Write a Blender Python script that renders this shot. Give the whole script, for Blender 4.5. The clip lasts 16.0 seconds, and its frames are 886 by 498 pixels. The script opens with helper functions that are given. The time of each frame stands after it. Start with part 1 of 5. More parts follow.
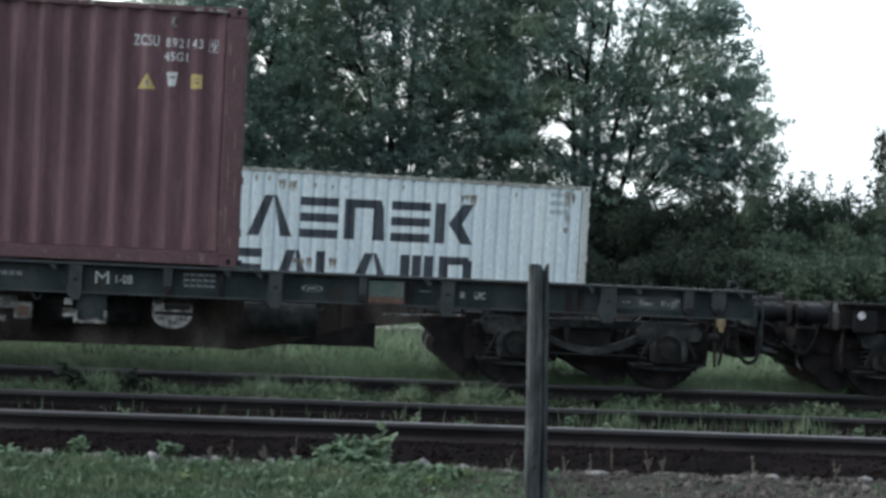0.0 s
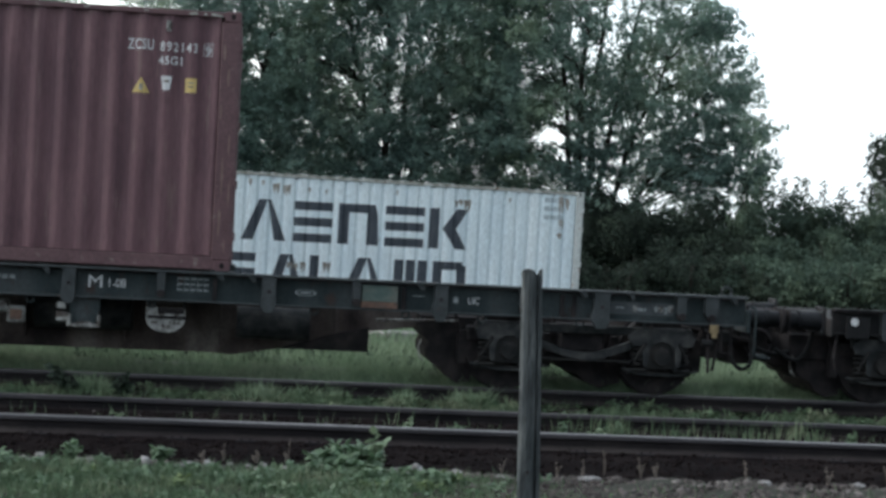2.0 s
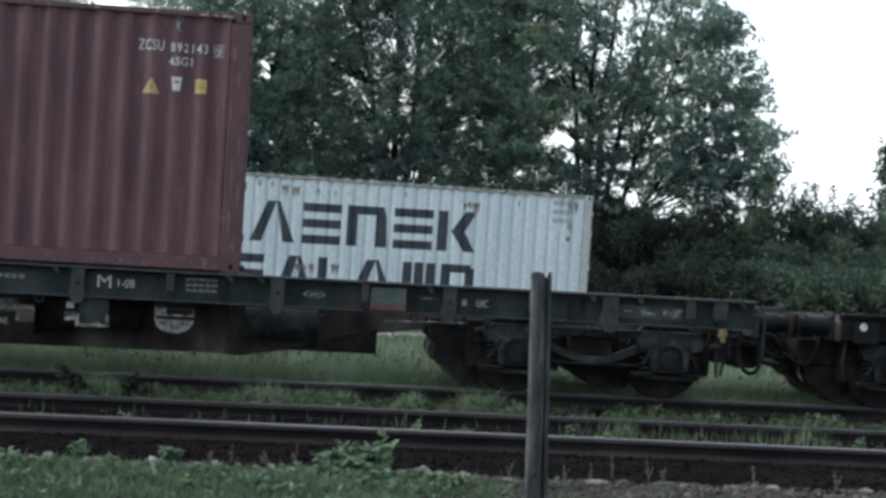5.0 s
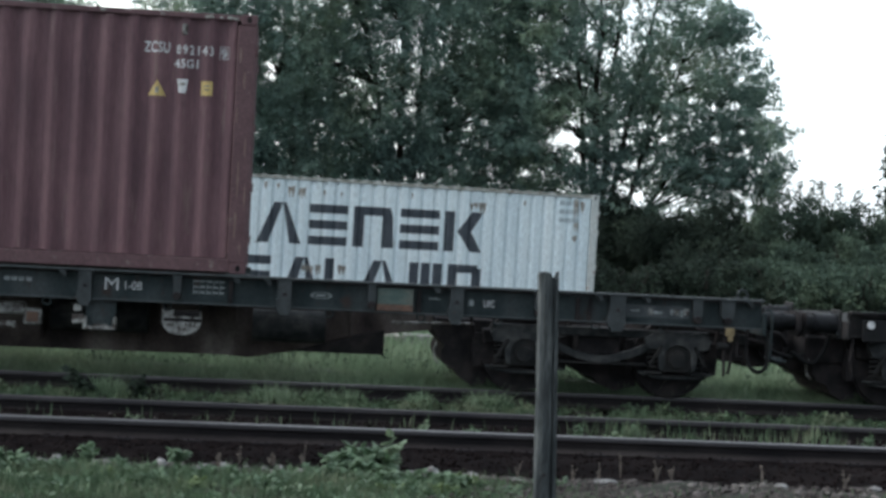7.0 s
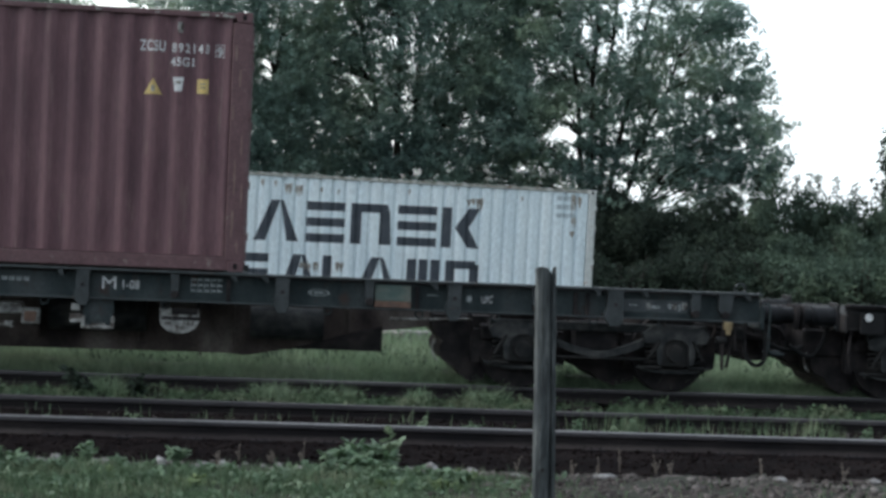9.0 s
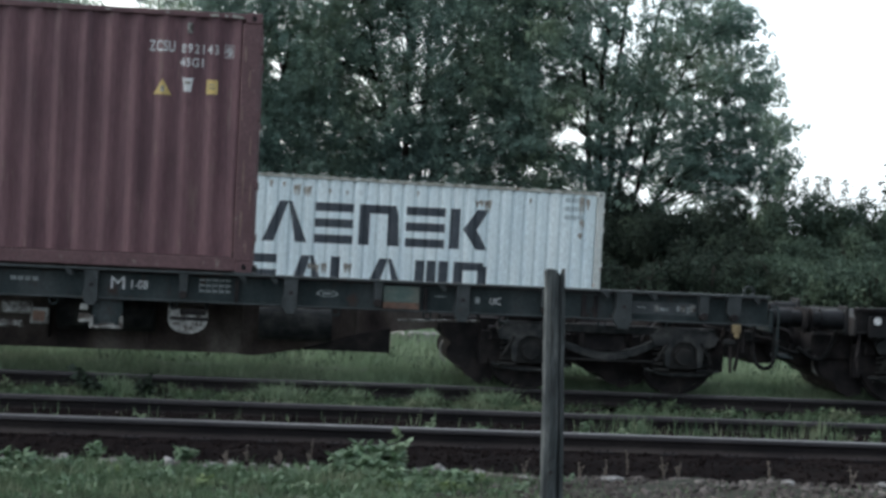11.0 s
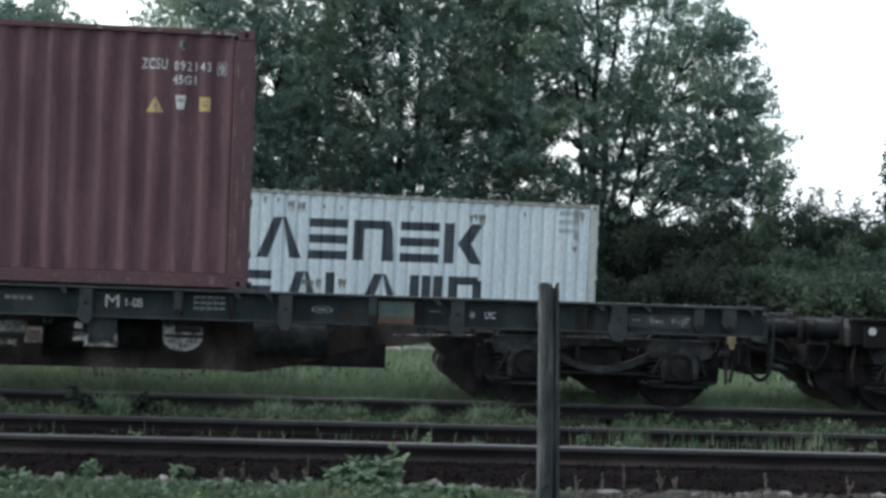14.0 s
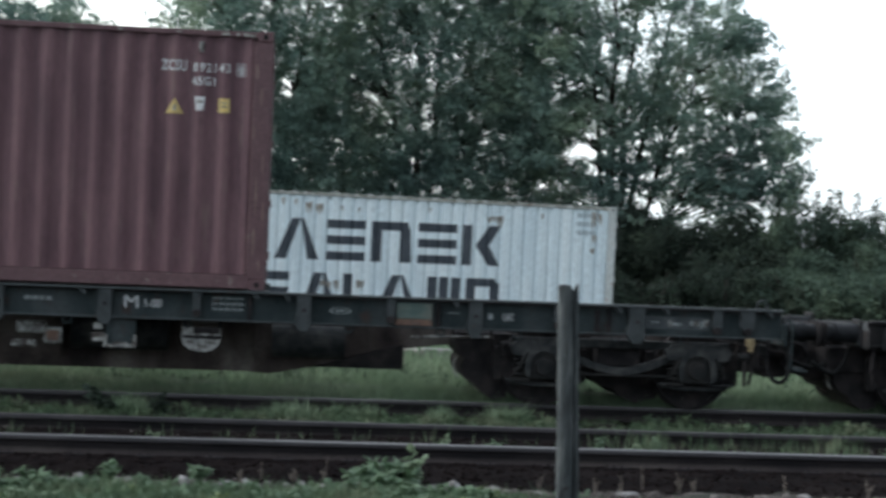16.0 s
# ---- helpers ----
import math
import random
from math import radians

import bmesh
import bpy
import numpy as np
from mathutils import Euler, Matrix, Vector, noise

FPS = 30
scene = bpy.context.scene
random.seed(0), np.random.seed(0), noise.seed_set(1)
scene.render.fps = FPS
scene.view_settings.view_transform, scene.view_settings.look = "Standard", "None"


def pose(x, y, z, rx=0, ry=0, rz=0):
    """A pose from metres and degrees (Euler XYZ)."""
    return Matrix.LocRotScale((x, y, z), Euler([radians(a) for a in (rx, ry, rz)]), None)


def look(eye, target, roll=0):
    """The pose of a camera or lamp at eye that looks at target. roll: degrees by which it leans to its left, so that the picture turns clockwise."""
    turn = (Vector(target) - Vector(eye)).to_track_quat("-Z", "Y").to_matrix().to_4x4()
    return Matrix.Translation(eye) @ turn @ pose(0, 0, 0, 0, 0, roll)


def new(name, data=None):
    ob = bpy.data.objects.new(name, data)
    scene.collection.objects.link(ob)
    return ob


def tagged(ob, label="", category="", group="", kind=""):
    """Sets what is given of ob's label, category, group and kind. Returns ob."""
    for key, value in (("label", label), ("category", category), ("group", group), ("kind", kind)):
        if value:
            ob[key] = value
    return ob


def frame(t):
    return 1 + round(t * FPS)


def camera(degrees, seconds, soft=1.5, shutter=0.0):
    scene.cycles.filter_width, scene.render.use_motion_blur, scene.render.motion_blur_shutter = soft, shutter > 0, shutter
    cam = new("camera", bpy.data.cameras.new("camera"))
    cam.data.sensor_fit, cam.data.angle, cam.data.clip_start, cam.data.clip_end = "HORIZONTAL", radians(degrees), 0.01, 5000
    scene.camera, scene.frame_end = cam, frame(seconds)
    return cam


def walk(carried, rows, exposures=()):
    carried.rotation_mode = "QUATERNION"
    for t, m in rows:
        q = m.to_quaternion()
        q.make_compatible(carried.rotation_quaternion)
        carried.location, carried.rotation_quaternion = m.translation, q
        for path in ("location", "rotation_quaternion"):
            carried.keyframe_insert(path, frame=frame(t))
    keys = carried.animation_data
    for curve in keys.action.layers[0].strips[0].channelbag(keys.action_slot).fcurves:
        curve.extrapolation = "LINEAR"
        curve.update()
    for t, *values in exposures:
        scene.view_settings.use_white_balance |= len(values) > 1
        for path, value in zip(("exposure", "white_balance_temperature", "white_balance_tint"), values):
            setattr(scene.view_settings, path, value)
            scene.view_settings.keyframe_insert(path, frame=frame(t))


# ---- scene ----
# x runs along the tracks, y away from the camera, z up from the top of the rails
cam = camera(30.83, 16.0, soft=3.2, shutter=0.9)
# seconds, x, z, yaw, pitch, roll of a camera held by hand
ROWS = [
    (0.0, 0.007, 1.952, -6.579, -1.288, -2.755),
    (0.5, 0.005, 1.952, -6.566, -1.292, -2.829),
    (1.0, -0.002, 1.955, -6.449, -1.405, -2.987),
    (1.5, 0.005, 1.952, -6.531, -1.341, -2.947),
    (2.0, 0.009, 1.953, -6.793, -1.104, -2.975),
    (2.5, 0.005, 1.951, -6.777, -0.969, -3.125),
    (3.0, 0.002, 1.949, -6.698, -0.926, -3.173),
    (3.5, 0.000, 1.949, -6.559, -1.030, -3.360),
    (4.0, 0.003, 1.951, -6.611, -1.007, -3.268),
    (6.5, -0.002, 1.947, -6.252, -1.058, -3.433),
    (7.0, -0.003, 1.950, -6.276, -1.024, -2.987),
    (7.5, 0.003, 1.949, -6.332, -1.008, -2.372),
    (8.0, 0.006, 1.951, -6.479, -1.054, -2.218),
    (8.5, 0.004, 1.949, -6.483, -1.153, -2.395),
    (11.0, -0.005, 1.947, -6.078, -1.107, -2.748),
    (11.5, -0.004, 1.947, -6.000, -1.062, -2.627),
    (12.0, -0.011, 1.953, -5.833, -0.854, -2.780),
    (12.5, 0.009, 1.954, -5.875, -0.660, -2.127),
    (13.0, 0.009, 1.952, -6.329, -0.716, -2.071),
    (13.5, 0.005, 1.952, -6.341, -0.743, -2.174),
    (14.0, 0.002, 1.951, -6.268, -0.586, -2.155),
    (14.5, 0.001, 1.950, -6.165, -0.516, -2.285),
    (15.0, 0.006, 1.949, -6.125, -0.424, -1.934),
    (15.5, -0.003, 1.948, -6.057, -0.518, -2.286),
    (15.8, -0.004, 1.949, -6.000, -0.530, -2.290),
    (15.9, -0.006, 1.949, -5.945, -0.540, -2.290),
    (16.0, -0.016, 1.950, -5.666, -0.552, -2.295),
]
walk(cam, [(t, pose(x, 0, z, 90 + pitch, roll, yaw)) for t, x, z, yaw, pitch, roll in ROWS])

# ---- light: a bright overcast evening sky and a weak, wide sun ----
SKY_LOW, SKY_HIGH = 0.42, 1.55
world = bpy.data.worlds.new("overcast_sky")
scene.world = world
world.use_nodes = True
wn, wl = world.node_tree.nodes, world.node_tree.links
wn.clear()
w_out = wn.new("ShaderNodeOutputWorld")
w_bg = wn.new("ShaderNodeBackground")
w_bg2 = wn.new("ShaderNodeBackground")
w_add = wn.new("ShaderNodeAddShader")
w_sky = wn.new("ShaderNodeTexSky")
w_sky.sky_type = "NISHITA"
w_sky.sun_disc = False
w_sky.sun_elevation = radians(24)
w_sky.sun_rotation = radians(-33)
w_sky.dust_density = 3.0
w_bg.inputs["Strength"].default_value = 0.05
wl.new(w_sky.outputs[0], w_bg.inputs["Color"])
# the cloud layer, brighter towards the hidden evening sun ahead
w_bg2.inputs["Color"].default_value = (0.885, 1.0, 1.10, 1)
w_tex = wn.new("ShaderNodeTexCoord")
w_dot = wn.new("ShaderNodeVectorMath")
w_dot.operation = "DOT_PRODUCT"
w_dot.inputs[1].default_value = Vector((-0.66, 0.66, 0.36)).normalized()
w_map = wn.new("ShaderNodeMapRange")
w_map.interpolation_type = "SMOOTHSTEP"
w_map.inputs["From Min"].default_value, w_map.inputs["From Max"].default_value = -0.9, 1.0
w_map.inputs["To Min"].default_value, w_map.inputs["To Max"].default_value = SKY_LOW, SKY_HIGH
wl.new(w_tex.outputs["Generated"], w_dot.inputs[0])
wl.new(w_dot.outputs["Value"], w_map.inputs["Value"])
wl.new(w_map.outputs[0], w_bg2.inputs["Strength"])
wl.new(w_bg.outputs[0], w_add.inputs[0])
wl.new(w_bg2.outputs[0], w_add.inputs[1])
wl.new(w_add.outputs[0], w_out.inputs["Surface"])
sun = new("sun", bpy.data.lights.new("sun", "SUN"))
sun.data.energy = 1.7
sun.data.angle = radians(22)
sun.data.color = (1.0, 0.97, 0.93)
sun.matrix_world = look((-86, -4, 44), (0, 0, 0))
scene.view_settings.exposure = 0.0

# ---- materials ----
def material(name, colours, rough=0.8, metal=0.0, scale=6.0, fine=60.0, bump=0.2, streak=(1, 1, 1), spots=None, island=0.0, thin=0.0, gloss=None):
    """Two or three colours mixed by coarse and fine grain; spots: (colour, amount, scale) for rust, moss or dirt; island: shade from piece to piece; thin: light let through, as leaves do."""
    m = bpy.data.materials.new(name)
    m.use_nodes = True
    n, l = m.node_tree.nodes, m.node_tree.links
    b = n["Principled BSDF"]
    tex = n.new("ShaderNodeTexCoord")
    mp = n.new("ShaderNodeMapping")
    mp.inputs["Scale"].default_value = streak
    l.new(tex.outputs["Object"], mp.inputs["Vector"])
    coarse = n.new("ShaderNodeTexNoise")
    coarse.inputs["Scale"].default_value = scale
    coarse.inputs["Detail"].default_value = 5
    grain = n.new("ShaderNodeTexNoise")
    grain.inputs["Scale"].default_value = fine
    grain.inputs["Detail"].default_value = 3
    l.new(mp.outputs[0], coarse.inputs["Vector"])
    l.new(mp.outputs[0], grain.inputs["Vector"])
    ramp = n.new("ShaderNodeValToRGB")
    ramp.color_ramp.elements[0].position, ramp.color_ramp.elements[1].position = 0.33, 0.67
    ramp.color_ramp.elements[0].color = (*colours[0], 1)
    ramp.color_ramp.elements[1].color = (*colours[-1], 1)
    if len(colours) > 2:
        e = ramp.color_ramp.elements.new(0.5)
        e.color = (*colours[1], 1)
    l.new(coarse.outputs["Fac"], ramp.inputs["Fac"])
    val = n.new("ShaderNodeMapRange")
    val.inputs["From Min"].default_value, val.inputs["From Max"].default_value = 0.25, 0.75
    val.inputs["To Min"].default_value, val.inputs["To Max"].default_value = 0.75, 1.25
    l.new(grain.outputs["Fac"], val.inputs["Value"])
    mul = n.new("ShaderNodeVectorMath")
    mul.operation = "SCALE"
    l.new(ramp.outputs["Color"], mul.inputs[0])
    l.new(val.outputs[0], mul.inputs["Scale"])
    out = mul.outputs[0]
    if island:
        geo = n.new("ShaderNodeNewGeometry")
        mr = n.new("ShaderNodeMapRange")
        mr.inputs["To Min"].default_value, mr.inputs["To Max"].default_value = 1 - island, 1 + island
        l.new(geo.outputs["Random Per Island"], mr.inputs["Value"])
        m2 = n.new("ShaderNodeVectorMath")
        m2.operation = "SCALE"
        l.new(out, m2.inputs[0])
        l.new(mr.outputs[0], m2.inputs["Scale"])
        out = m2.outputs[0]
    if spots:
        colour, amount, sc = spots
        sp = n.new("ShaderNodeTexNoise")
        sp.inputs["Scale"].default_value = sc
        sp.inputs["Detail"].default_value = 8
        sp.inputs["Roughness"].default_value = 0.65
        l.new(mp.outputs[0], sp.inputs["Vector"])
        r2 = n.new("ShaderNodeValToRGB")
        r2.color_ramp.elements[0].position = 0.72 - amount * 0.3
        r2.color_ramp.elements[1].position = 0.80 - amount * 0.3
        l.new(sp.outputs["Fac"], r2.inputs["Fac"])
        mix = n.new("ShaderNodeMix")
        mix.data_type = "RGBA"
        l.new(r2.outputs["Color"], mix.inputs["Factor"])
        l.new(out, mix.inputs["A"])
        mix.inputs["B"].default_value = (*colour, 1)
        out = mix.outputs["Result"]
    l.new(out, b.inputs["Base Color"])
    b.inputs["Roughness"].default_value = rough
    b.inputs["Metallic"].default_value = metal
    b.inputs["Specular IOR Level"].default_value = gloss if gloss is not None else 0.5 if rough < 0.7 else 0.18
    if bump:
        bp = n.new("ShaderNodeBump")
        bp.inputs["Strength"].default_value = bump
        bp.inputs["Distance"].default_value = 0.01
        l.new(grain.outputs["Fac"], bp.inputs["Height"])
        l.new(bp.outputs[0], b.inputs["Normal"])
    if thin:
        tr = n.new("ShaderNodeBsdfTranslucent")
        l.new(out, tr.inputs["Color"])
        ms = n.new("ShaderNodeMixShader")
        ms.inputs[0].default_value = thin
        l.new(b.outputs[0], ms.inputs[1])
        l.new(tr.outputs[0], ms.inputs[2])
        l.new(ms.outputs[0], n["Material Output"].inputs["Surface"])
    return m


RED = material("maroon_paint", [(0.098, 0.046, 0.056), (0.138, 0.066, 0.077), (0.172, 0.088, 0.098)], 0.6, scale=3.2, fine=40, bump=0.08, streak=(1.6, 1, 0.22), spots=((0.185, 0.112, 0.108), 0.42, 7))
RED_DARK = material("worn_maroon_steel", [(0.105, 0.053, 0.060), (0.142, 0.076, 0.082)], 0.65, scale=3, fine=30, bump=0.15, spots=((0.23, 0.18, 0.165), 0.42, 7))
WHITE = material("weathered_pale_blue_paint", [(0.66, 0.755, 0.80), (0.73, 0.82, 0.855), (0.79, 0.86, 0.88)], 0.55, scale=1.2, fine=30, bump=0.06, streak=(2, 1, 0.3), spots=((0.34, 0.25, 0.17), 0.16, 3.5))
WHITE_EDGE = material("rusty_pale_steel", [(0.50, 0.52, 0.50), (0.66, 0.69, 0.68)], 0.7, scale=4, fine=30, bump=0.15, spots=((0.28, 0.15, 0.09), 0.52, 4))
BLACK_PAINT = material("faded_dark_blue_lettering_paint", [(0.035, 0.045, 0.06), (0.06, 0.07, 0.085)], 0.6, scale=4, fine=50, bump=0.05, spots=((0.4, 0.42, 0.42), 0.08, 9))
PALE_MARK = material("pale_stencil_paint", [(0.5, 0.5, 0.5), (0.75, 0.75, 0.75)], 0.7, scale=12, fine=90, bump=0.0)
WORN_MARK = material("worn_grey_stencil_paint", [(0.13, 0.15, 0.15), (0.40, 0.42, 0.42)], 0.8, scale=25, fine=90, bump=0.0)
SCRAPED = material("scraped_brown_primer", [(0.19, 0.125, 0.115), (0.25, 0.175, 0.155)], 0.8, scale=9, fine=50, bump=0.1, streak=(1, 1, 0.2))
YELLOW = material("yellow_sticker", [(0.50, 0.36, 0.12), (0.62, 0.46, 0.17)], 0.5, scale=10, fine=60, bump=0.0)
WAGON = material("dirty_dark_wagon_paint", [(0.021, 0.030, 0.032), (0.036, 0.047, 0.049), (0.056, 0.064, 0.066)], 0.75, scale=3, fine=45, bump=0.2, streak=(1, 1, 0.45), spots=((0.052, 0.037, 0.032), 0.46, 5))
WAGON_EDGE = material("scuffed_wagon_flange", [(0.022, 0.029, 0.031), (0.050, 0.057, 0.060)], 0.65, scale=5, fine=50, bump=0.2, spots=((0.07, 0.045, 0.036), 0.35, 7))
WAGON_SOOTY = material("sooty_brown_wagon_paint", [(0.010, 0.011, 0.012), (0.018, 0.018, 0.019), (0.034, 0.031, 0.031)], 0.8, scale=3, fine=45, bump=0.2, streak=(1, 1, 0.5), spots=((0.034, 0.024, 0.022), 0.4, 6))
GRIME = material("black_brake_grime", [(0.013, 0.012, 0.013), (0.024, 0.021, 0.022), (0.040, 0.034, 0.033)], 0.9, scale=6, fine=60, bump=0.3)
BOGIE = material("dusty_bogie_steel", [(0.012, 0.013, 0.014), (0.022, 0.022, 0.022), (0.038, 0.035, 0.033)], 0.8, scale=5, fine=50, bump=0.3)
DUSTY = material("dust_covered_frame_steel", [(0.014, 0.016, 0.017), (0.032, 0.034, 0.035), (0.066, 0.065, 0.063)], 0.8, scale=6, fine=50, bump=0.3)
GIRDER = material("sooty_girder_steel", [(0.026, 0.021, 0.021), (0.078, 0.062, 0.058), (0.15, 0.13, 0.12)], 0.85, scale=2.2, fine=40, bump=0.2, streak=(1, 1, 0.6), spots=((0.18, 0.155, 0.14), 0.30, 2.2))
PALE_METAL = material("scraped_pale_metal", [(0.12, 0.12, 0.115), (0.38, 0.38, 0.36)], 0.6, scale=11, fine=60, bump=0.2, spots=((0.05, 0.038, 0.032), 0.74, 10))
LIME = material("faded_green_and_rust_plate", [(0.085, 0.125, 0.115), (0.115, 0.15, 0.135), (0.15, 0.16, 0.14)], 0.8, scale=5, fine=50, bump=0.1, streak=(1, 1, 2.2))
RUSTY = material("flaking_rust", [(0.10, 0.085, 0.075), (0.15, 0.095, 0.075), (0.19, 0.12, 0.09)], 0.9, scale=8, fine=50, bump=0.3)
OCHRE = material("faded_yellow_lever_paint", [(0.20, 0.15, 0.085), (0.29, 0.225, 0.13)], 0.7, scale=9, fine=60, bump=0.1)
BUFFER = material("worn_greasy_buffer_steel", [(0.003, 0.0035, 0.004), (0.015, 0.016, 0.019)], 0.6, scale=5, fine=40, bump=0.2, gloss=0.2)
RUBBER = material("black_rubber_hose", [(0.008, 0.008, 0.009), (0.02, 0.02, 0.02)], 0.85, scale=8, fine=80, bump=0.1)
# web darkened for shade under the head; head and foot lighter as lit
RAIL_SIDE = material("shaded_rusty_rail_steel", [(0.010, 0.009, 0.010), (0.016, 0.013, 0.014), (0.026, 0.021, 0.021)], 0.8, scale=4, fine=60, bump=0.3, streak=(0.3, 1, 1))
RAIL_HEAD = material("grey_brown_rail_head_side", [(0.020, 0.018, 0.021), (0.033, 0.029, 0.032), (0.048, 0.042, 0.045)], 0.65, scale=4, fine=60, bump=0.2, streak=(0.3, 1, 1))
# paler for dust and for the light that the foot catches
RAIL_FOOT = material("dusty_lit_rail_foot", [(0.017, 0.014, 0.015), (0.027, 0.022, 0.022), (0.040, 0.034, 0.032)], 0.9, scale=4, fine=60, bump=0.3, streak=(0.3, 1, 1))
RAIL_TOP = material("half_polished_rail_head", [(0.085, 0.082, 0.085), (0.15, 0.145, 0.148)], 0.45, 0.4, scale=3, fine=40, bump=0.05, streak=(0.15, 3, 1))
RAIL_DULL = material("dull_rail_head", [(0.07, 0.066, 0.066), (0.19, 0.18, 0.175)], 0.5, 0.5, scale=3, fine=40, bump=0.1, streak=(0.15, 3, 1))
SLEEPER = material("tarred_sleeper_wood", [(0.012, 0.010, 0.010), (0.020, 0.017, 0.016), (0.032, 0.027, 0.024)], 0.9, scale=4, fine=70, bump=0.6, streak=(1, 0.15, 1))
STONE = material("ballast_stone", [(0.040, 0.033, 0.031), (0.072, 0.062, 0.058), (0.135, 0.122, 0.115)], 0.9, scale=3, fine=50, bump=0.4, island=0.45)
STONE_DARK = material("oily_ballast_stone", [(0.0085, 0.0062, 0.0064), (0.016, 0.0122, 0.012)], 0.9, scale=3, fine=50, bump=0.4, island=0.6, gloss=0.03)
BED = material("oily_track_bed", [(0.0045, 0.0034, 0.0038), (0.0078, 0.0058, 0.0060), (0.0135, 0.0102, 0.0098)], 0.95, scale=2.2, fine=38, bump=0.5, gloss=0.03)
STONE_PALE = material("pale_concrete_stone", [(0.12, 0.115, 0.11), (0.20, 0.19, 0.185), (0.30, 0.29, 0.285)], 0.9, scale=9, fine=60, bump=0.6)
GROUND = material("earth_and_turf", [(0.016, 0.021, 0.014), (0.025, 0.028, 0.020), (0.038, 0.033, 0.028)], 0.95, scale=0.9, fine=14, bump=0.8)
GRASS = material("meadow_grass", [(0.058, 0.098, 0.058), (0.10, 0.145, 0.085), (0.18, 0.205, 0.135)], 0.7, scale=2.2, fine=9, bump=0.0, island=0.35, thin=0.3)
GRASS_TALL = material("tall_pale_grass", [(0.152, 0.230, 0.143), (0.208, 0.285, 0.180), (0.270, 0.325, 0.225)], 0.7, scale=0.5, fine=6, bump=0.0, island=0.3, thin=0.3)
WEED = material("weed_leaf", [(0.072, 0.128, 0.070), (0.125, 0.188, 0.105)], 0.55, scale=5, fine=40, bump=0.1, island=0.25, thin=0.25)
WEED_TIP = material("pale_young_weed_leaf", [(0.16, 0.225, 0.14), (0.27, 0.335, 0.21)], 0.6, scale=5, fine=40, bump=0.1, island=0.25, thin=0.3)
WEED_YELLOW = material("yellow_green_weed_leaf", [(0.085, 0.135, 0.050), (0.15, 0.205, 0.080)], 0.6, scale=5, fine=40, bump=0.1, island=0.3, thin=0.3)
DRY = material("dry_stalk", [(0.085, 0.072, 0.062), (0.17, 0.145, 0.125)], 0.9, scale=5, fine=40, bump=0.0, island=0.3)
LEAF = material("tree_leaf", [(0.150, 0.228, 0.212), (0.220, 0.310, 0.264), (0.315, 0.398, 0.288)], 0.75, scale=0.35, fine=3, bump=0.0, island=0.4, thin=0.6)
# darkened for the hedge's shadowed inside, so shade is in this leaf colour
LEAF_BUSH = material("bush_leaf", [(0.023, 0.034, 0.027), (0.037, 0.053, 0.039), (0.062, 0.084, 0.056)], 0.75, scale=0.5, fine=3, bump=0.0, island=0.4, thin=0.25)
LEAF_LIGHT = material("pale_bush_leaf", [(0.048, 0.076, 0.060), (0.080, 0.116, 0.084), (0.135, 0.178, 0.117)], 0.75, scale=0.5, fine=3, bump=0.0, island=0.4, thin=0.3)
BARK = material("dark_bark", [(0.03, 0.027, 0.024), (0.06, 0.052, 0.045)], 0.95, scale=3, fine=25, bump=0.8, streak=(1, 1, 0.25))
POST_WOOD = material("weathered_grey_post_wood", [(0.038, 0.043, 0.045), (0.070, 0.078, 0.080), (0.132, 0.141, 0.140)], 0.95, scale=11, fine=70, bump=1.0, streak=(1.6, 1.6, 0.22), spots=((0.035, 0.035, 0.034), 0.34, 12), gloss=0.05)
MOSS = material("mossy_rusty_roof_edge", [(0.20, 0.20, 0.165), (0.34, 0.34, 0.31), (0.52, 0.53, 0.51)], 0.85, scale=7, fine=40, bump=0.3, spots=((0.17, 0.11, 0.08), 0.4, 6))
FAINT = material("faint_blue_grey_code_paint", [(0.36, 0.43, 0.46), (0.5, 0.57, 0.6)], 0.7, scale=20, fine=80, bump=0.0)
PANEL = material("worn_grey_information_panel", [(0.06, 0.068, 0.072), (0.10, 0.108, 0.112)], 0.75, scale=9, fine=60, bump=0.1)
DECK = material("dark_oiled_deck_planks", [(0.018, 0.018, 0.018), (0.030, 0.030, 0.029)], 0.9, scale=4, fine=40, bump=0.4, streak=(1, 0.2, 1))
RUST = material("brown_rust_stain", [(0.19, 0.165, 0.14), (0.44, 0.42, 0.385)], 0.85, scale=9, fine=50, bump=0.2)
CRACK = material("dark_wood_crack", [(0.02, 0.02, 0.02), (0.035, 0.033, 0.03)], 0.95, scale=8, fine=60, bump=0.2)
WIRE = material("weathered_cable", [(0.25, 0.27, 0.28), (0.3, 0.32, 0.33)], 0.7, scale=5, fine=30, bump=0.0)

# ---- mesh tools ----
def thing(name, x, y, z, label, category, group="", rz=0.0, ry=0.0):
    ob = new(name)
    ob.empty_display_size = 0.2
    ob.matrix_world = pose(x, y, z, 0, ry, rz)
    return tagged(ob, label, category, group)


def part(name, bm, mat, parent=None, label="", smooth=False, kind=""):
    me = bpy.data.meshes.new(name)
    bm.normal_update()
    bm.to_mesh(me)
    bm.free()
    me.materials.append(mat)
    if smooth:
        me.polygons.foreach_set("use_smooth", [True] * len(me.polygons))
    ob = new(name, me)
    ob.parent = parent
    if label:
        ob["label"] = label
    if kind:
        ob["kind"] = kind
    return ob


def share(name, me, parent, m):
    ob = new(name, me)
    ob.parent = parent
    ob.matrix_basis = m
    return ob


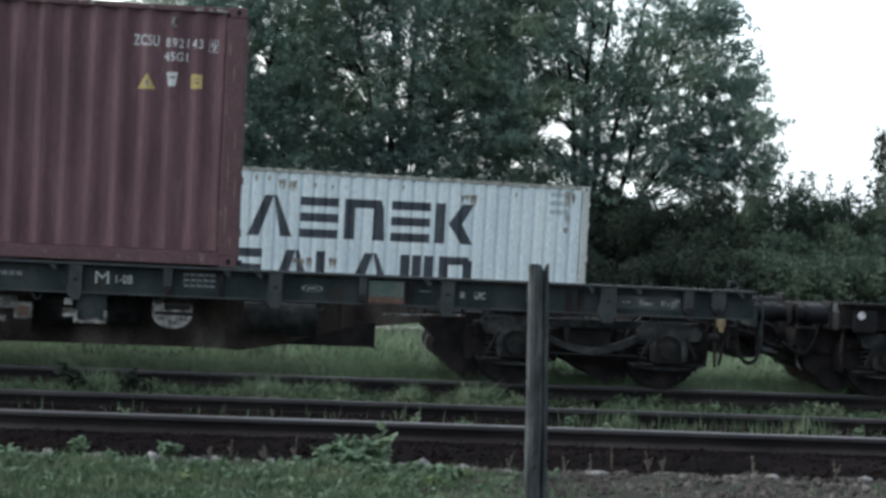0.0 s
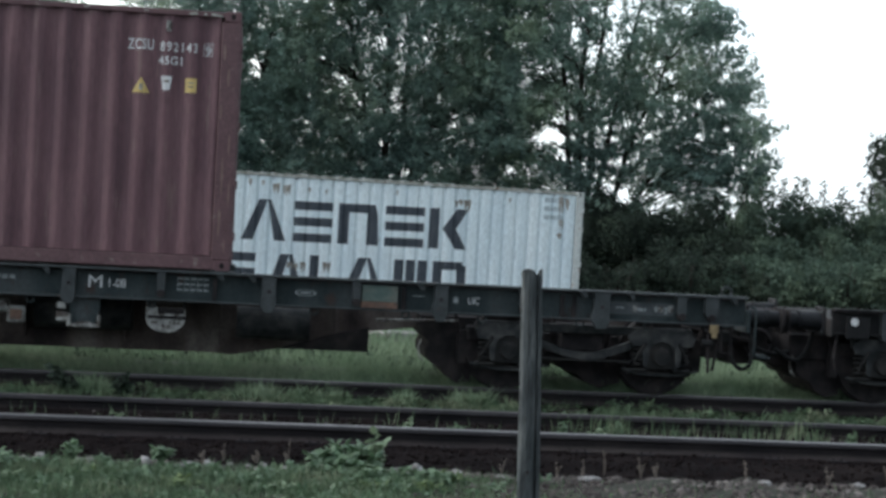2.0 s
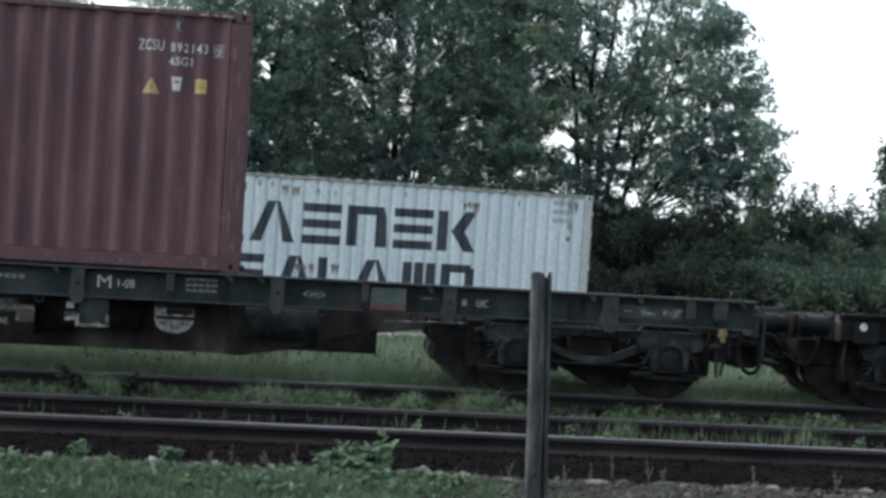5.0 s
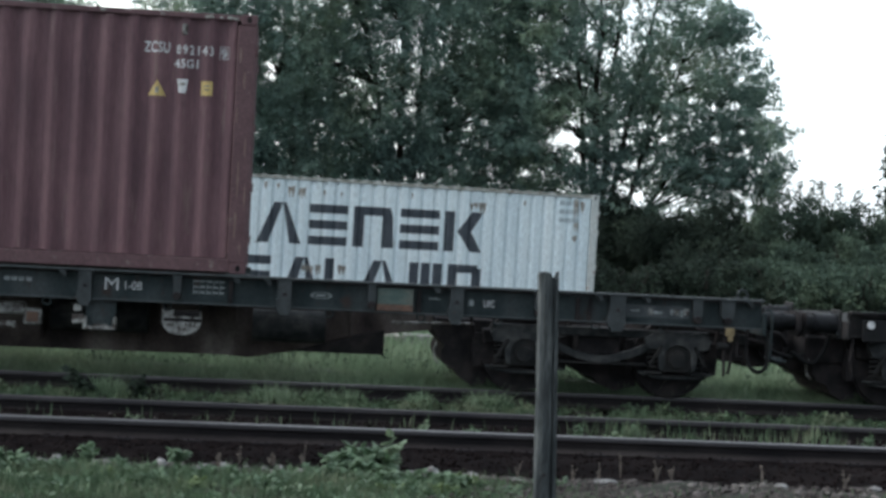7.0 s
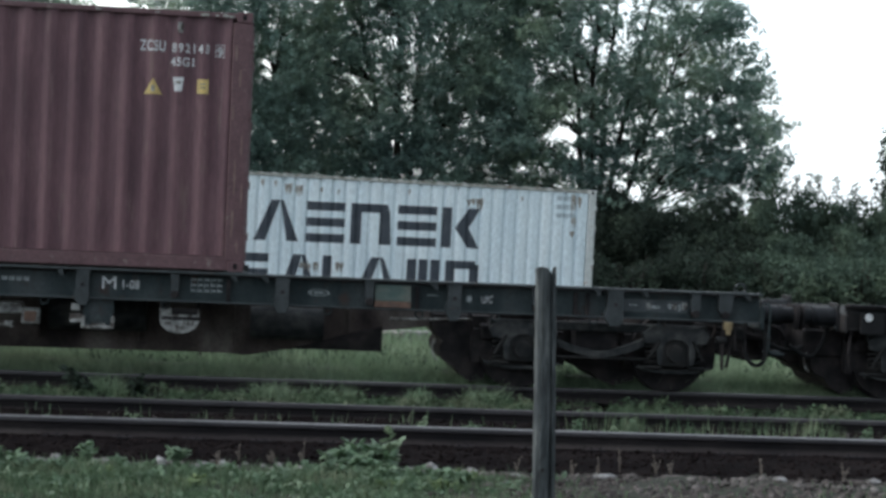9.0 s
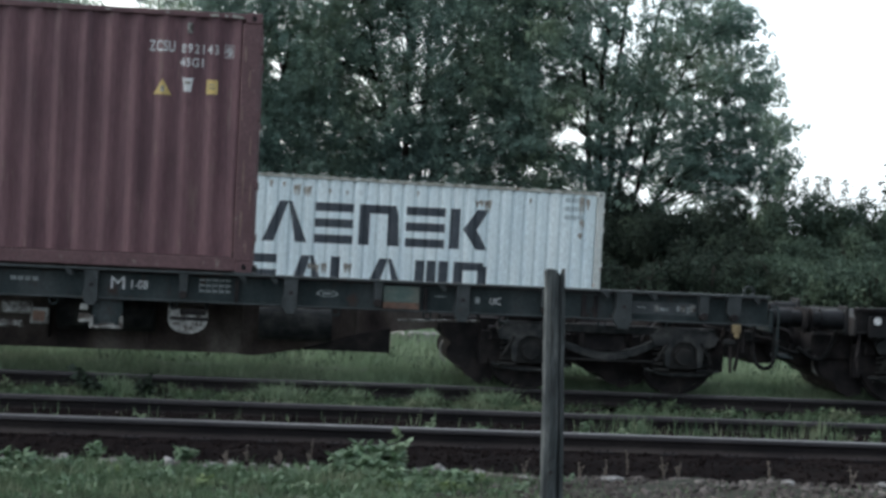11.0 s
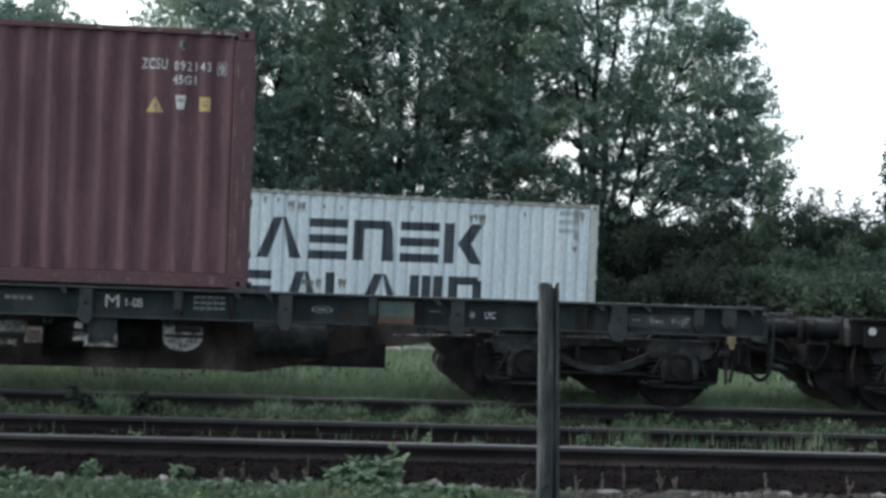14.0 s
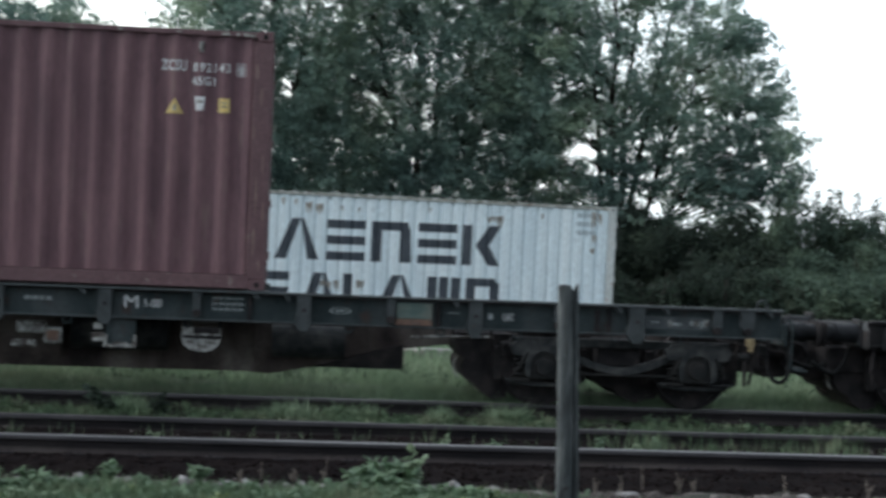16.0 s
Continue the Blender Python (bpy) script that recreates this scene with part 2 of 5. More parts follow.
def box(bm, x0, x1, y0, y1, z0, z1, bevel=0.0):
    v = bmesh.ops.create_cube(bm, size=1, matrix=Matrix.Translation(((x0 + x1) / 2, (y0 + y1) / 2, (z0 + z1) / 2)) @ Matrix.Diagonal((abs(x1 - x0), abs(y1 - y0), abs(z1 - z0), 1)))["verts"]
    if bevel:
        edges = list({e for a in v for e in a.link_edges})
        bmesh.ops.bevel(bm, geom=edges, offset=bevel, segments=1, affect="EDGES", profile=0.5)
    return bm


def boxes(*rows, bevel=0.0):
    bm = bmesh.new()
    for r in rows:
        box(bm, *r, bevel=bevel)
    return bm


def rod(bm, a, b, r0, r1=None, seg=12):
    a, b = Vector(a), Vector(b)
    r1 = r0 if r1 is None else r1
    m = Matrix.Translation((a + b) / 2) @ (b - a).to_track_quat("Z", "Y").to_matrix().to_4x4()
    bmesh.ops.create_cone(bm, cap_ends=True, segments=seg, radius1=r0, radius2=r1, depth=(b - a).length, matrix=m)
    return bm


def prism(bm, pts, y0, y1):
    """An outline in x and z, given depth from y0 to y1."""
    a = [bm.verts.new((x, y0, z)) for x, z in pts]
    b = [bm.verts.new((x, y1, z)) for x, z in pts]
    n = len(pts)
    bm.faces.new(a)
    bm.faces.new(b[::-1])
    for i in range(n):
        bm.faces.new((a[i], b[i], b[(i + 1) % n], a[(i + 1) % n]))
    bmesh.ops.recalc_face_normals(bm, faces=bm.faces[:])
    return bm


def tube(bm, pts, radii, seg=8):
    """A tapered, bent tube along points."""
    rings = []
    pts = [Vector(p) for p in pts]
    for i, p in enumerate(pts):
        d = pts[min(i + 1, len(pts) - 1)] - pts[max(i - 1, 0)]
        q = d.to_track_quat("Z", "Y")
        r = radii[i] if isinstance(radii, (list, tuple)) else radii
        rings.append([bm.verts.new(p + q @ Vector((r * math.cos(2 * math.pi * k / seg), r * math.sin(2 * math.pi * k / seg), 0))) for k in range(seg)])
    for a, b in zip(rings, rings[1:]):
        for k in range(seg):
            bm.faces.new((a[k], a[(k + 1) % seg], b[(k + 1) % seg], b[k]))
    bm.faces.new(rings[0][::-1])
    bm.faces.new(rings[-1])
    return bm


def ring(bm, centre, r, thick, axis="y", seg=14, arc=1.0):
    pts = []
    for k in range(seg + 1):
        a = 2 * math.pi * arc * k / seg
        c, s = r * math.cos(a), r * math.sin(a)
        pts.append(Vector(centre) + (Vector((c, 0, s)) if axis == "y" else Vector((0, c, s))))
    return tube(bm, pts, thick, 6)


def smooth_path(pts, steps=6):
    """A rounded way through the points."""
    p = [Vector(q) for q in pts]
    p = [2 * p[0] - p[1]] + p + [2 * p[-1] - p[-2]]
    out = []
    for a, b, c, d in zip(p, p[1:], p[2:], p[3:]):
        for k in range(steps):
            t = k / steps
            out.append(0.5 * (2 * b + (c - a) * t + (2 * a - 5 * b + 4 * c - d) * t * t + (3 * b - a - 3 * c + d) * t ** 3))
    return out + [p[-2]]


def raw(name, verts, faces, mat, parent=None, label="", kind="", smooth=False):
    """A mesh from arrays, all faces with the same count of corners."""
    me = bpy.data.meshes.new(name)
    verts, faces = np.asarray(verts, np.float32), np.asarray(faces, np.int32)
    me.vertices.add(len(verts))
    me.vertices.foreach_set("co", verts.ravel())
    n, k = faces.shape
    me.loops.add(n * k)
    me.loops.foreach_set("vertex_index", faces.ravel())
    me.polygons.add(n)
    me.polygons.foreach_set("loop_start", np.arange(0, n * k, k, dtype=np.int32))
    me.update(calc_edges=True)
    me.materials.append(mat)
    if smooth:
        me.polygons.foreach_set("use_smooth", [True] * n)
    ob = new(name, me)
    ob.parent = parent
    if label:
        ob["label"] = label
    if kind:
        ob["kind"] = kind
    return ob

# ---- ground ----
D = 18.11  # the near side of wagon and containers


def ground_height(x, y):
    rise = np.clip((y - 20.5) / 12, 0, 1)
    z = -0.23 + 0.30 * rise * rise * (3 - 2 * rise)
    z = z + np.where(y < 13.4, 0.03 * np.clip((13.4 - y) / 2, 0, 1), 0)
    return z


def make_ground():
    xs = np.concatenate([[-2500, -900, -300, -120, -60, -30], np.arange(-18, 24.01, 0.3), [34, 60, 120, 300, 900, 2500]])
    ys = np.concatenate([[-2000, -600, -150, -40, -10, 0, 5], np.arange(9, 42.01, 0.3), [46, 52, 60, 100, 200, 500, 1200, 3000]])
    X, Y = np.meshgrid(xs, ys)
    Z = ground_height(X, Y)
    rng = np.random.default_rng(5)
    Z = Z + np.where((np.abs(X) < 25) & (Y < 42) & (Y > 9), rng.normal(0, 0.012, X.shape), 0)
    n, k = len(xs), len(ys)
    idx = np.arange(n * k).reshape(k, n)
    f = np.stack([idx[:-1, :-1], idx[:-1, 1:], idx[1:, 1:], idx[1:, :-1]], -1).reshape(-1, 4)
    ob = raw("ground", np.stack([X, Y, Z], -1).reshape(-1, 3), f, GROUND, smooth=True)
    tagged(ob, "dark earth with rough turf beside the tracks", "ground", kind="structure")


make_ground()

# ---- tracks ----
WEB = [(-0.018, -0.150), (-0.009, -0.115), (-0.009, -0.058), (-0.020, -0.046), (0.020, -0.046), (0.009, -0.058), (0.009, -0.115), (0.018, -0.150)]
FOOT = [(-0.072, -0.172), (-0.072, -0.158), (-0.024, -0.134), (-0.012, -0.118), (0.012, -0.118), (0.024, -0.134), (0.072, -0.158), (0.072, -0.172)]
HEAD = [(-0.034, -0.048), (-0.037, -0.040), (-0.037, -0.012), (-0.028, -0.002), (0.028, -0.002), (0.037, -0.012), (0.037, -0.040), (0.034, -0.048)]
CAP = [(-0.0375, -0.013), (-0.0350, -0.0055), (-0.0280, -0.0005), (-0.015, 0.002), (0.015, 0.002), (0.0280, -0.0005), (0.0350, -0.0055), (0.0375, -0.013)]


def drawn_along(outline, x0, x1, y):
    """An outline in y and z drawn out along the track."""
    bm = bmesh.new()
    a = [bm.verts.new((x0, y + u, v)) for u, v in outline]
    b = [bm.verts.new((x1, y + u, v)) for u, v in outline]
    n = len(outline)
    for i in range(n):
        bm.faces.new((a[i], a[(i + 1) % n], b[(i + 1) % n], b[i]))
    bm.faces.new(a)
    bm.faces.new(b)
    bmesh.ops.recalc_face_normals(bm, faces=bm.faces[:])
    return bm


def make_rail(track, y, cap):
    x0, x1 = -60, 70
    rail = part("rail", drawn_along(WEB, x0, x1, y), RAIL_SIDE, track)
    part("rail_foot", drawn_along(FOOT, x0, x1, y), RAIL_FOOT, rail, "brown rail foot, paler for dust and caught light")
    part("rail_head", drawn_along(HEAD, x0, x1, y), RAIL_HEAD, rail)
    part("running_surface", drawn_along(CAP, x0, x1, y), cap, rail, "worn rail head")


def make_track(name, y_near, label, head, sleepers):
    t = thing(name, 0, 0, 0, label, "railway track")
    t["kind"] = "structure"
    make_rail(t, y_near, head[0])
    make_rail(t, y_near + 1.505, head[1])
    bm = boxes((-0.13, 0.13, -0.53, 2.03, -0.32, -0.176), bevel=0.012)
    me = part("sleeper", bm, SLEEPER, t).data
    first = t.children[-1]
    rng = random.Random(3)
    first.matrix_basis = pose(sleepers[0], y_near, 0)
    x = sleepers[0] + 0.62
    while x < sleepers[1]:
        share("sleeper", me, t, pose(x + rng.uniform(-0.02, 0.02), y_near + rng.uniform(-0.03, 0.03), rng.uniform(-0.006, 0.0), 0, 0, rng.uniform(-0.8, 0.8)))
        x += 0.62
    # rail clips on base plates
    bm = boxes((-0.09, 0.09, -0.15, -0.075, -0.176, -0.15), (-0.09, 0.09, 0.075, 0.15, -0.176, -0.15), bevel=0.006)
    rod(bm, (-0.04, -0.105, -0.15), (-0.04, -0.105, -0.135), 0.014, 0.012, 8)
    rod(bm, (0.04, -0.105, -0.15), (0.04, -0.105, -0.135), 0.014, 0.012, 8)
    fm = part("rail_fastening", bm, RAIL_SIDE, t).data
    t.children[-1].matrix_basis = pose(sleepers[0], y_near, 0)
    x = sleepers[0] + 0.62
    while x < sleepers[1]:
        share("rail_fastening", fm, t, pose(x, y_near, 0))
        x += 0.62
    return t


Y_NEAR = D + 0.47 - 3.827
make_track("near_track", Y_NEAR, "rusty steel rails on tarred sleepers sunk in dark ballast", (RAIL_TOP, RAIL_HEAD), (-8.0, 12.0))
make_track("far_track", D + 0.47, "overgrown rusty rails under the wagons", (RAIL_DULL, RAIL_DULL), (-8.0, 12.0))

def bed_height(x, y):
    """The fine dark ballast of the near track, level with the sleepers' tops and sloping to the grass."""
    u = np.clip((y - 13.45) / 0.75, 0, 1)
    d = np.clip((17.05 - y) / 0.35, 0, 1)
    return -0.235 + 0.068 * np.minimum(u * u * (3 - 2 * u), d) + 0.034 * np.clip((y - 14.95) / 0.3, 0, 1) * np.clip((16.45 - y) / 0.2, 0, 1) + 0.006 * np.sin(x * 5.3 + 2 * np.sin(y * 4)) * np.cos(y * 7.1)


def make_bed():
    xs = np.concatenate([[-60, -30, -15], np.arange(-8, 12.01, 0.12), [20, 40, 70]])
    ys = np.arange(13.3, 17.16, 0.10)
    X, Y = np.meshgrid(xs, ys)
    rng = np.random.default_rng(6)
    Z = bed_height(X, Y) + rng.normal(0, 0.004, X.shape)
    idx = np.arange(X.size).reshape(X.shape)
    f = np.stack([idx[:-1, :-1], idx[:-1, 1:], idx[1:, 1:], idx[1:, :-1]], -1).reshape(-1, 4)
    ob = raw("ballast_bed", np.stack([X, Y, Z], -1).reshape(-1, 3), f, BED, smooth=True)
    tagged(ob, "dark oily ballast bed of the near track", "track bed", kind="structure")


make_bed()

# ---- shipping containers ----
DEPTH = 0.040
# how far the side lies back along one fold: evenly rounded folds, and wide flats with narrow grooves
EVEN = ((0.0, 0.05, 0.16, 0.38, 0.46, 0.54, 0.66, 0.88, 0.95), (0.0, 0.02, 0.12, 0.84, 0.97, 1.0, 0.90, 0.14, 0.02))
GROOVED = ((0.0, 0.05, 0.46, 0.53, 0.64, 0.70, 0.76, 0.82, 0.93), (0.02, 0.0, 0.0, 0.10, 0.84, 1.0, 1.0, 0.84, 0.10))


def wave(u, pitch):
    """How far the corrugated side lies behind its outer face, at u metres along it."""
    step, shift, (folds, heights) = pitch
    p = ((u - shift) % step) / step
    return DEPTH * float(np.interp(p, folds + (1.0,), heights + (heights[0],)))


def corrugated(bm, x0, x1, y, z0, z1, pitch, away=1):
    """A corrugated steel sheet, 4 cm deep, seen from -y when away is 1."""
    cuts = []
    step, shift, (folds, _) = pitch
    k = math.floor(x0 / step) - 1
    while k * step < x1 + step:
        cuts += [(k + q) * step + shift for q in folds]
        k += 1
    cuts = [x0] + [c for c in cuts if x0 + 0.004 < c < x1 - 0.004] + [x1]
    rows = []
    for c in cuts:
        yy = y + away * wave(c, pitch)
        rows.append([bm.verts.new((c, yy, z0)), bm.verts.new((c, yy, z1))])
    for a, b in zip(rows, rows[1:]):
        bm.faces.new((a[0], b[0], b[1], a[1]) if away > 0 else (a[1], b[1], b[0], a[0]))
    return bm


def laid_on(bm, y, pitch, lift=0.003):
    """Cuts a flat shape at the folds of the corrugated side and lays it on."""
    xs = [v.co.x for v in bm.verts]
    step, shift, (folds, _) = pitch
    k, end = math.floor(min(xs) / step) - 1, max(xs) + step
    while k * step < end:
        for q in folds:
            bmesh.ops.bisect_plane(bm, geom=bm.verts[:] + bm.edges[:] + bm.faces[:], plane_co=((k + q) * step + shift, 0, 0), plane_no=(1, 0, 0), dist=1e-5)
        k += 1
    for v in bm.verts:
        v.co.y = y + wave(v.co.x, pitch) - lift
    return bm


def flat(pts):
    bm = bmesh.new()
    for poly in pts:
        f = bm.faces.new([bm.verts.new((x, 0, z)) for x, z in poly])
        f.normal_update()
        if f.normal.y > 0:
            f.normal_flip()
    return bm


def words(text, size, x, z, stretch=1.0, align="LEFT", bold=0.022, spacing=1.0):
    """Built-in lettering as a flat mesh that faces -y, its baseline at z."""
    cu = bpy.data.curves.new("lettering", "FONT")
    cu.body, cu.size, cu.align_x = text, size, align
    cu.offset = bold * size
    cu.space_character = spacing
    ob = new("lettering", cu)
    bpy.context.view_layer.update()
    me = bpy.data.meshes.new_from_object(ob.evaluated_get(bpy.context.evaluated_depsgraph_get()))
    bm = bmesh.new()
    bm.from_mesh(me)
    bpy.data.objects.remove(ob)
    bpy.data.curves.remove(cu)
    bpy.data.meshes.remove(me)
    for v in bm.verts:
        v.co = Vector((x + v.co.x * stretch, 0, z + v.co.y))
    return bm


def make_container(name, length, height, side, edge, label, x, y, z, pitch, rz=0.0, ry=0.0, lip=None, post=0.16):
    """Its origin is the near bottom corner at the +x end; it lies along -x."""
    c = thing(name, x, y, z, label, "container", rz=rz, ry=ry)
    L, H, W = length, height, 2.438
    bm = corrugated(bmesh.new(), -L + post + 0.008, -post - 0.008, 0.028, 0.168, H - 0.07, pitch)
    part("side_panel", bm, side, c)
    bm = corrugated(bmesh.new(), -L + post, -post, W - 0.028, 0.16, H - 0.07, pitch, -1)
    part("side_panel", bm, side, c)
    for y0 in (0.012, W - 0.082):
        part("bottom_rail", boxes((-L + 0.178, -0.178, y0, y0 + 0.07, 0.012, 0.16), bevel=0.006), edge, c)
        part("top_rail", boxes((-L + 0.178, -0.178, y0, y0 + 0.07, H - 0.075, H - 0.012), bevel=0.006), lip or edge, c)
    for x0 in (-L, -post):
        for y0 in (0.006, W - 0.166):
            part("corner_post", boxes((x0 + 0.003, x0 + post - 0.003, y0, y0 + 0.16, 0.118, H - 0.118), bevel=0.012), edge, c)
    for x0 in (-L, -0.178):
        for y0 in (0, W - 0.162):
            for z0 in (0, H - 0.118):
                bm = boxes((x0, x0 + 0.178, y0, y0 + 0.162, z0, z0 + 0.118), bevel=0.008)
                cast = part("corner_casting", bm, edge, c)
                hole = bmesh.new()
                pts = [(x0 + 0.089 + 0.026 * math.cos(a), z0 + 0.059 + 0.036 * math.sin(a)) for a in np.linspace(0, 2 * math.pi, 13)[:-1]]
                prism(hole, pts, y0 - 0.002, y0 + 0.01)
                part("casting_hole", hole, GRIME, cast, "dark oval lifting hole")
    bm = corrugated(bmesh.new(), -L + 0.1, -0.1, 0, 0, 1, pitch)
    for v in bm.verts:
        v.co = Vector((v.co.x, 0.06 + v.co.z * (W - 0.12), H - 0.014 - v.co.y * 0.6))
    bmesh.ops.recalc_face_normals(bm, faces=bm.faces[:])
    part("roof", bm, edge, c)
    part("floor", boxes((-L + 0.1, -0.1, 0.08, W - 0.08, 0.10, 0.15)), GRIME, c)
    part("end_wall", boxes((-L + 0.03, -L + 0.07, 0.16, W - 0.16, 0.1, H - 0.1)), side, c)
    # the doors at the +x end with their locking bars and hinges
    for y0, y1 in ((0.165, W / 2 - 0.008), (W / 2 + 0.008, W - 0.165)):
        door = part("door", boxes((-0.075, -0.03, y0, y1, 0.12, H - 0.12), bevel=0.008), side, c)
        for f in (0.25, 0.75):
            bm = bmesh.new()
            yy = y0 + f * (y1 - y0)
            rod(bm, (-0.012, yy, 0.06), (-0.012, yy, H - 0.06), 0.017)
            part("locking_bar", bm, edge, door)
    for zz in (0.35, 1.0, 1.75, H - 0.40):
        for yy in (0.075, W - 0.075):
            part("hinge", boxes((-0.004, 0.018, yy - 0.075, yy + 0.075, zz - 0.05, zz + 0.05), bevel=0.006), edge, c)
    return c


# the length of a fold, where the folds begin and their shape
RED_PITCH, WHITE_PITCH = (0.280, 0.048, EVEN), (0.270, -0.07, GROOVED)
red = make_container("shipping_container", 12.19, 2.896, RED, RED_DARK, "tall maroon corrugated steel shipping container on the flat wagon", -0.205, D, 1.230, RED_PITCH, post=0.215)


def on_red(x, z):
    return x + 0.205, z - 1.230


def red_marks():
    y = 0.028
    for text, size, x0, x1, z in (("ZCSU", 0.165, -1.440, -1.160, 3.655), ("892143", 0.140, -1.087, -0.675, 3.650), ("9", 0.140, -0.590, -0.525, 3.632), ("45G1", 0.135, -1.097, -0.840, 3.498)):
        bm = words(text, size, 0, 0, bold=0.018, spacing=1.35 if text[0] == "8" else 1.1)
        w = max(v.co.x for v in bm.verts)
        xx, zz = on_red(x0, z)
        s = (x1 - x0) / w
        for v in bm.verts:
            v.co = Vector((xx + v.co.x * s, 0, zz + v.co.z))
        part("marking", laid_on(bm, y, RED_PITCH), PALE_MARK, red, "white stencilled container marking")
    def poly(pts):
        return flat([[on_red(*p) for p in pts]])
    # the check digit stands in a thin box
    for x0, x1, z0, z1 in ((-0.608, -0.508, 3.752, 3.758), (-0.608, -0.508, 3.618, 3.624), (-0.608, -0.602, 3.618, 3.758), (-0.514, -0.508, 3.618, 3.758)):
        part("digit_box", laid_on(poly([(x0, z0), (x1, z0), (x1, z1), (x0, z1)]), y, RED_PITCH), PALE_MARK, red)
    part("warning_triangle", laid_on(poly([(-1.38, 3.17), (-1.18, 3.17), (-1.28, 3.35)]), y, RED_PITCH), YELLOW, red, "yellow warning triangle sticker")
    part("warning_sticker", laid_on(poly([(-0.795, 3.20), (-0.67, 3.20), (-0.67, 3.36), (-0.795, 3.36)]), y, RED_PITCH), YELLOW, red, "yellow rectangular sticker")
    for px0, px1, pz0, pz1 in ((-1.30, -1.26, 3.20, 3.27), (-0.765, -0.70, 3.30, 3.315), (-0.765, -0.70, 3.26, 3.275), (-1.03, -0.975, 3.30, 3.33)):
        part("sticker_print", laid_on(poly([(px0, pz0), (px1, pz0), (px1, pz1), (px0, pz1)]), y, RED_PITCH, 0.005), RUST, red, "dull printed mark on a sticker")
    part("sticker", laid_on(poly([(-1.04, 3.215), (-0.965, 3.215), (-0.94, 3.37), (-1.065, 3.37)]), y, RED_PITCH), PALE_MARK, red, "pale shield-shaped sticker")
    xx, zz = on_red(-1.03, 3.865)
    part("vent", boxes((xx, xx + 0.06, 0.01, 0.05, zz, zz + 0.12), bevel=0.008), PALE_METAL, red, "small grey side vent")
    rng = random.Random(31)
    def worn(name, x0, x1, z0, z1, yy, mat, label):
        """A ragged patch of worn paint, 2 mm proud of the steel."""
        pts = []
        for k in range(14):
            a = 2 * math.pi * k / 14
            q = rng.uniform(0.6, 1.0)
            pts.append(on_red((x0 + x1) / 2 + (x1 - x0) / 2 * q * math.cos(a), (z0 + z1) / 2 + (z1 - z0) / 2 * q * math.sin(a)))
        part(name, prism(bmesh.new(), pts, yy - 0.002, yy + 0.001), mat, red, label)
    for x0, x1, z0, z1 in ((-0.81, -0.66, 4.06, 4.10), (-0.63, -0.58, 4.065, 4.095), (-0.55, -0.46, 4.06, 4.10), (-0.47, -0.40, 4.055, 4.09), (-1.95, -1.86, 4.07, 4.095), (-1.30, -1.22, 4.075, 4.09)):
        worn("scuff", x0, x1, z0, z1, 0.0115, MOSS, "pale scraped paint on the top rail")
    for x0, x1, z0, z1 in ((-0.36, -0.325, 2.05, 2.55), (-0.37, -0.33, 1.55, 2.0), (-0.29, -0.265, 2.5, 2.8), (-0.34, -0.30, 3.25, 3.5), (-0.27, -0.245, 1.9, 2.25), (-0.39, -0.36, 3.55, 3.8), (-0.30, -0.27, 1.42, 1.6), (-0.40, -0.375, 2.9, 3.1)):
        worn("scrape", x0, x1, z0, z1, 0.0055, SCRAPED, "scraped paint streak on the corner post")


red_marks()
white = make_container("freight_container", 12.19, 2.591, WHITE, WHITE_EDGE, "pale blue-white corrugated container with rust streaks and faded dark lettering shapes", 7.285, 35.0, 0.085, WHITE_PITCH, rz=1.5, ry=0.5, lip=MOSS)


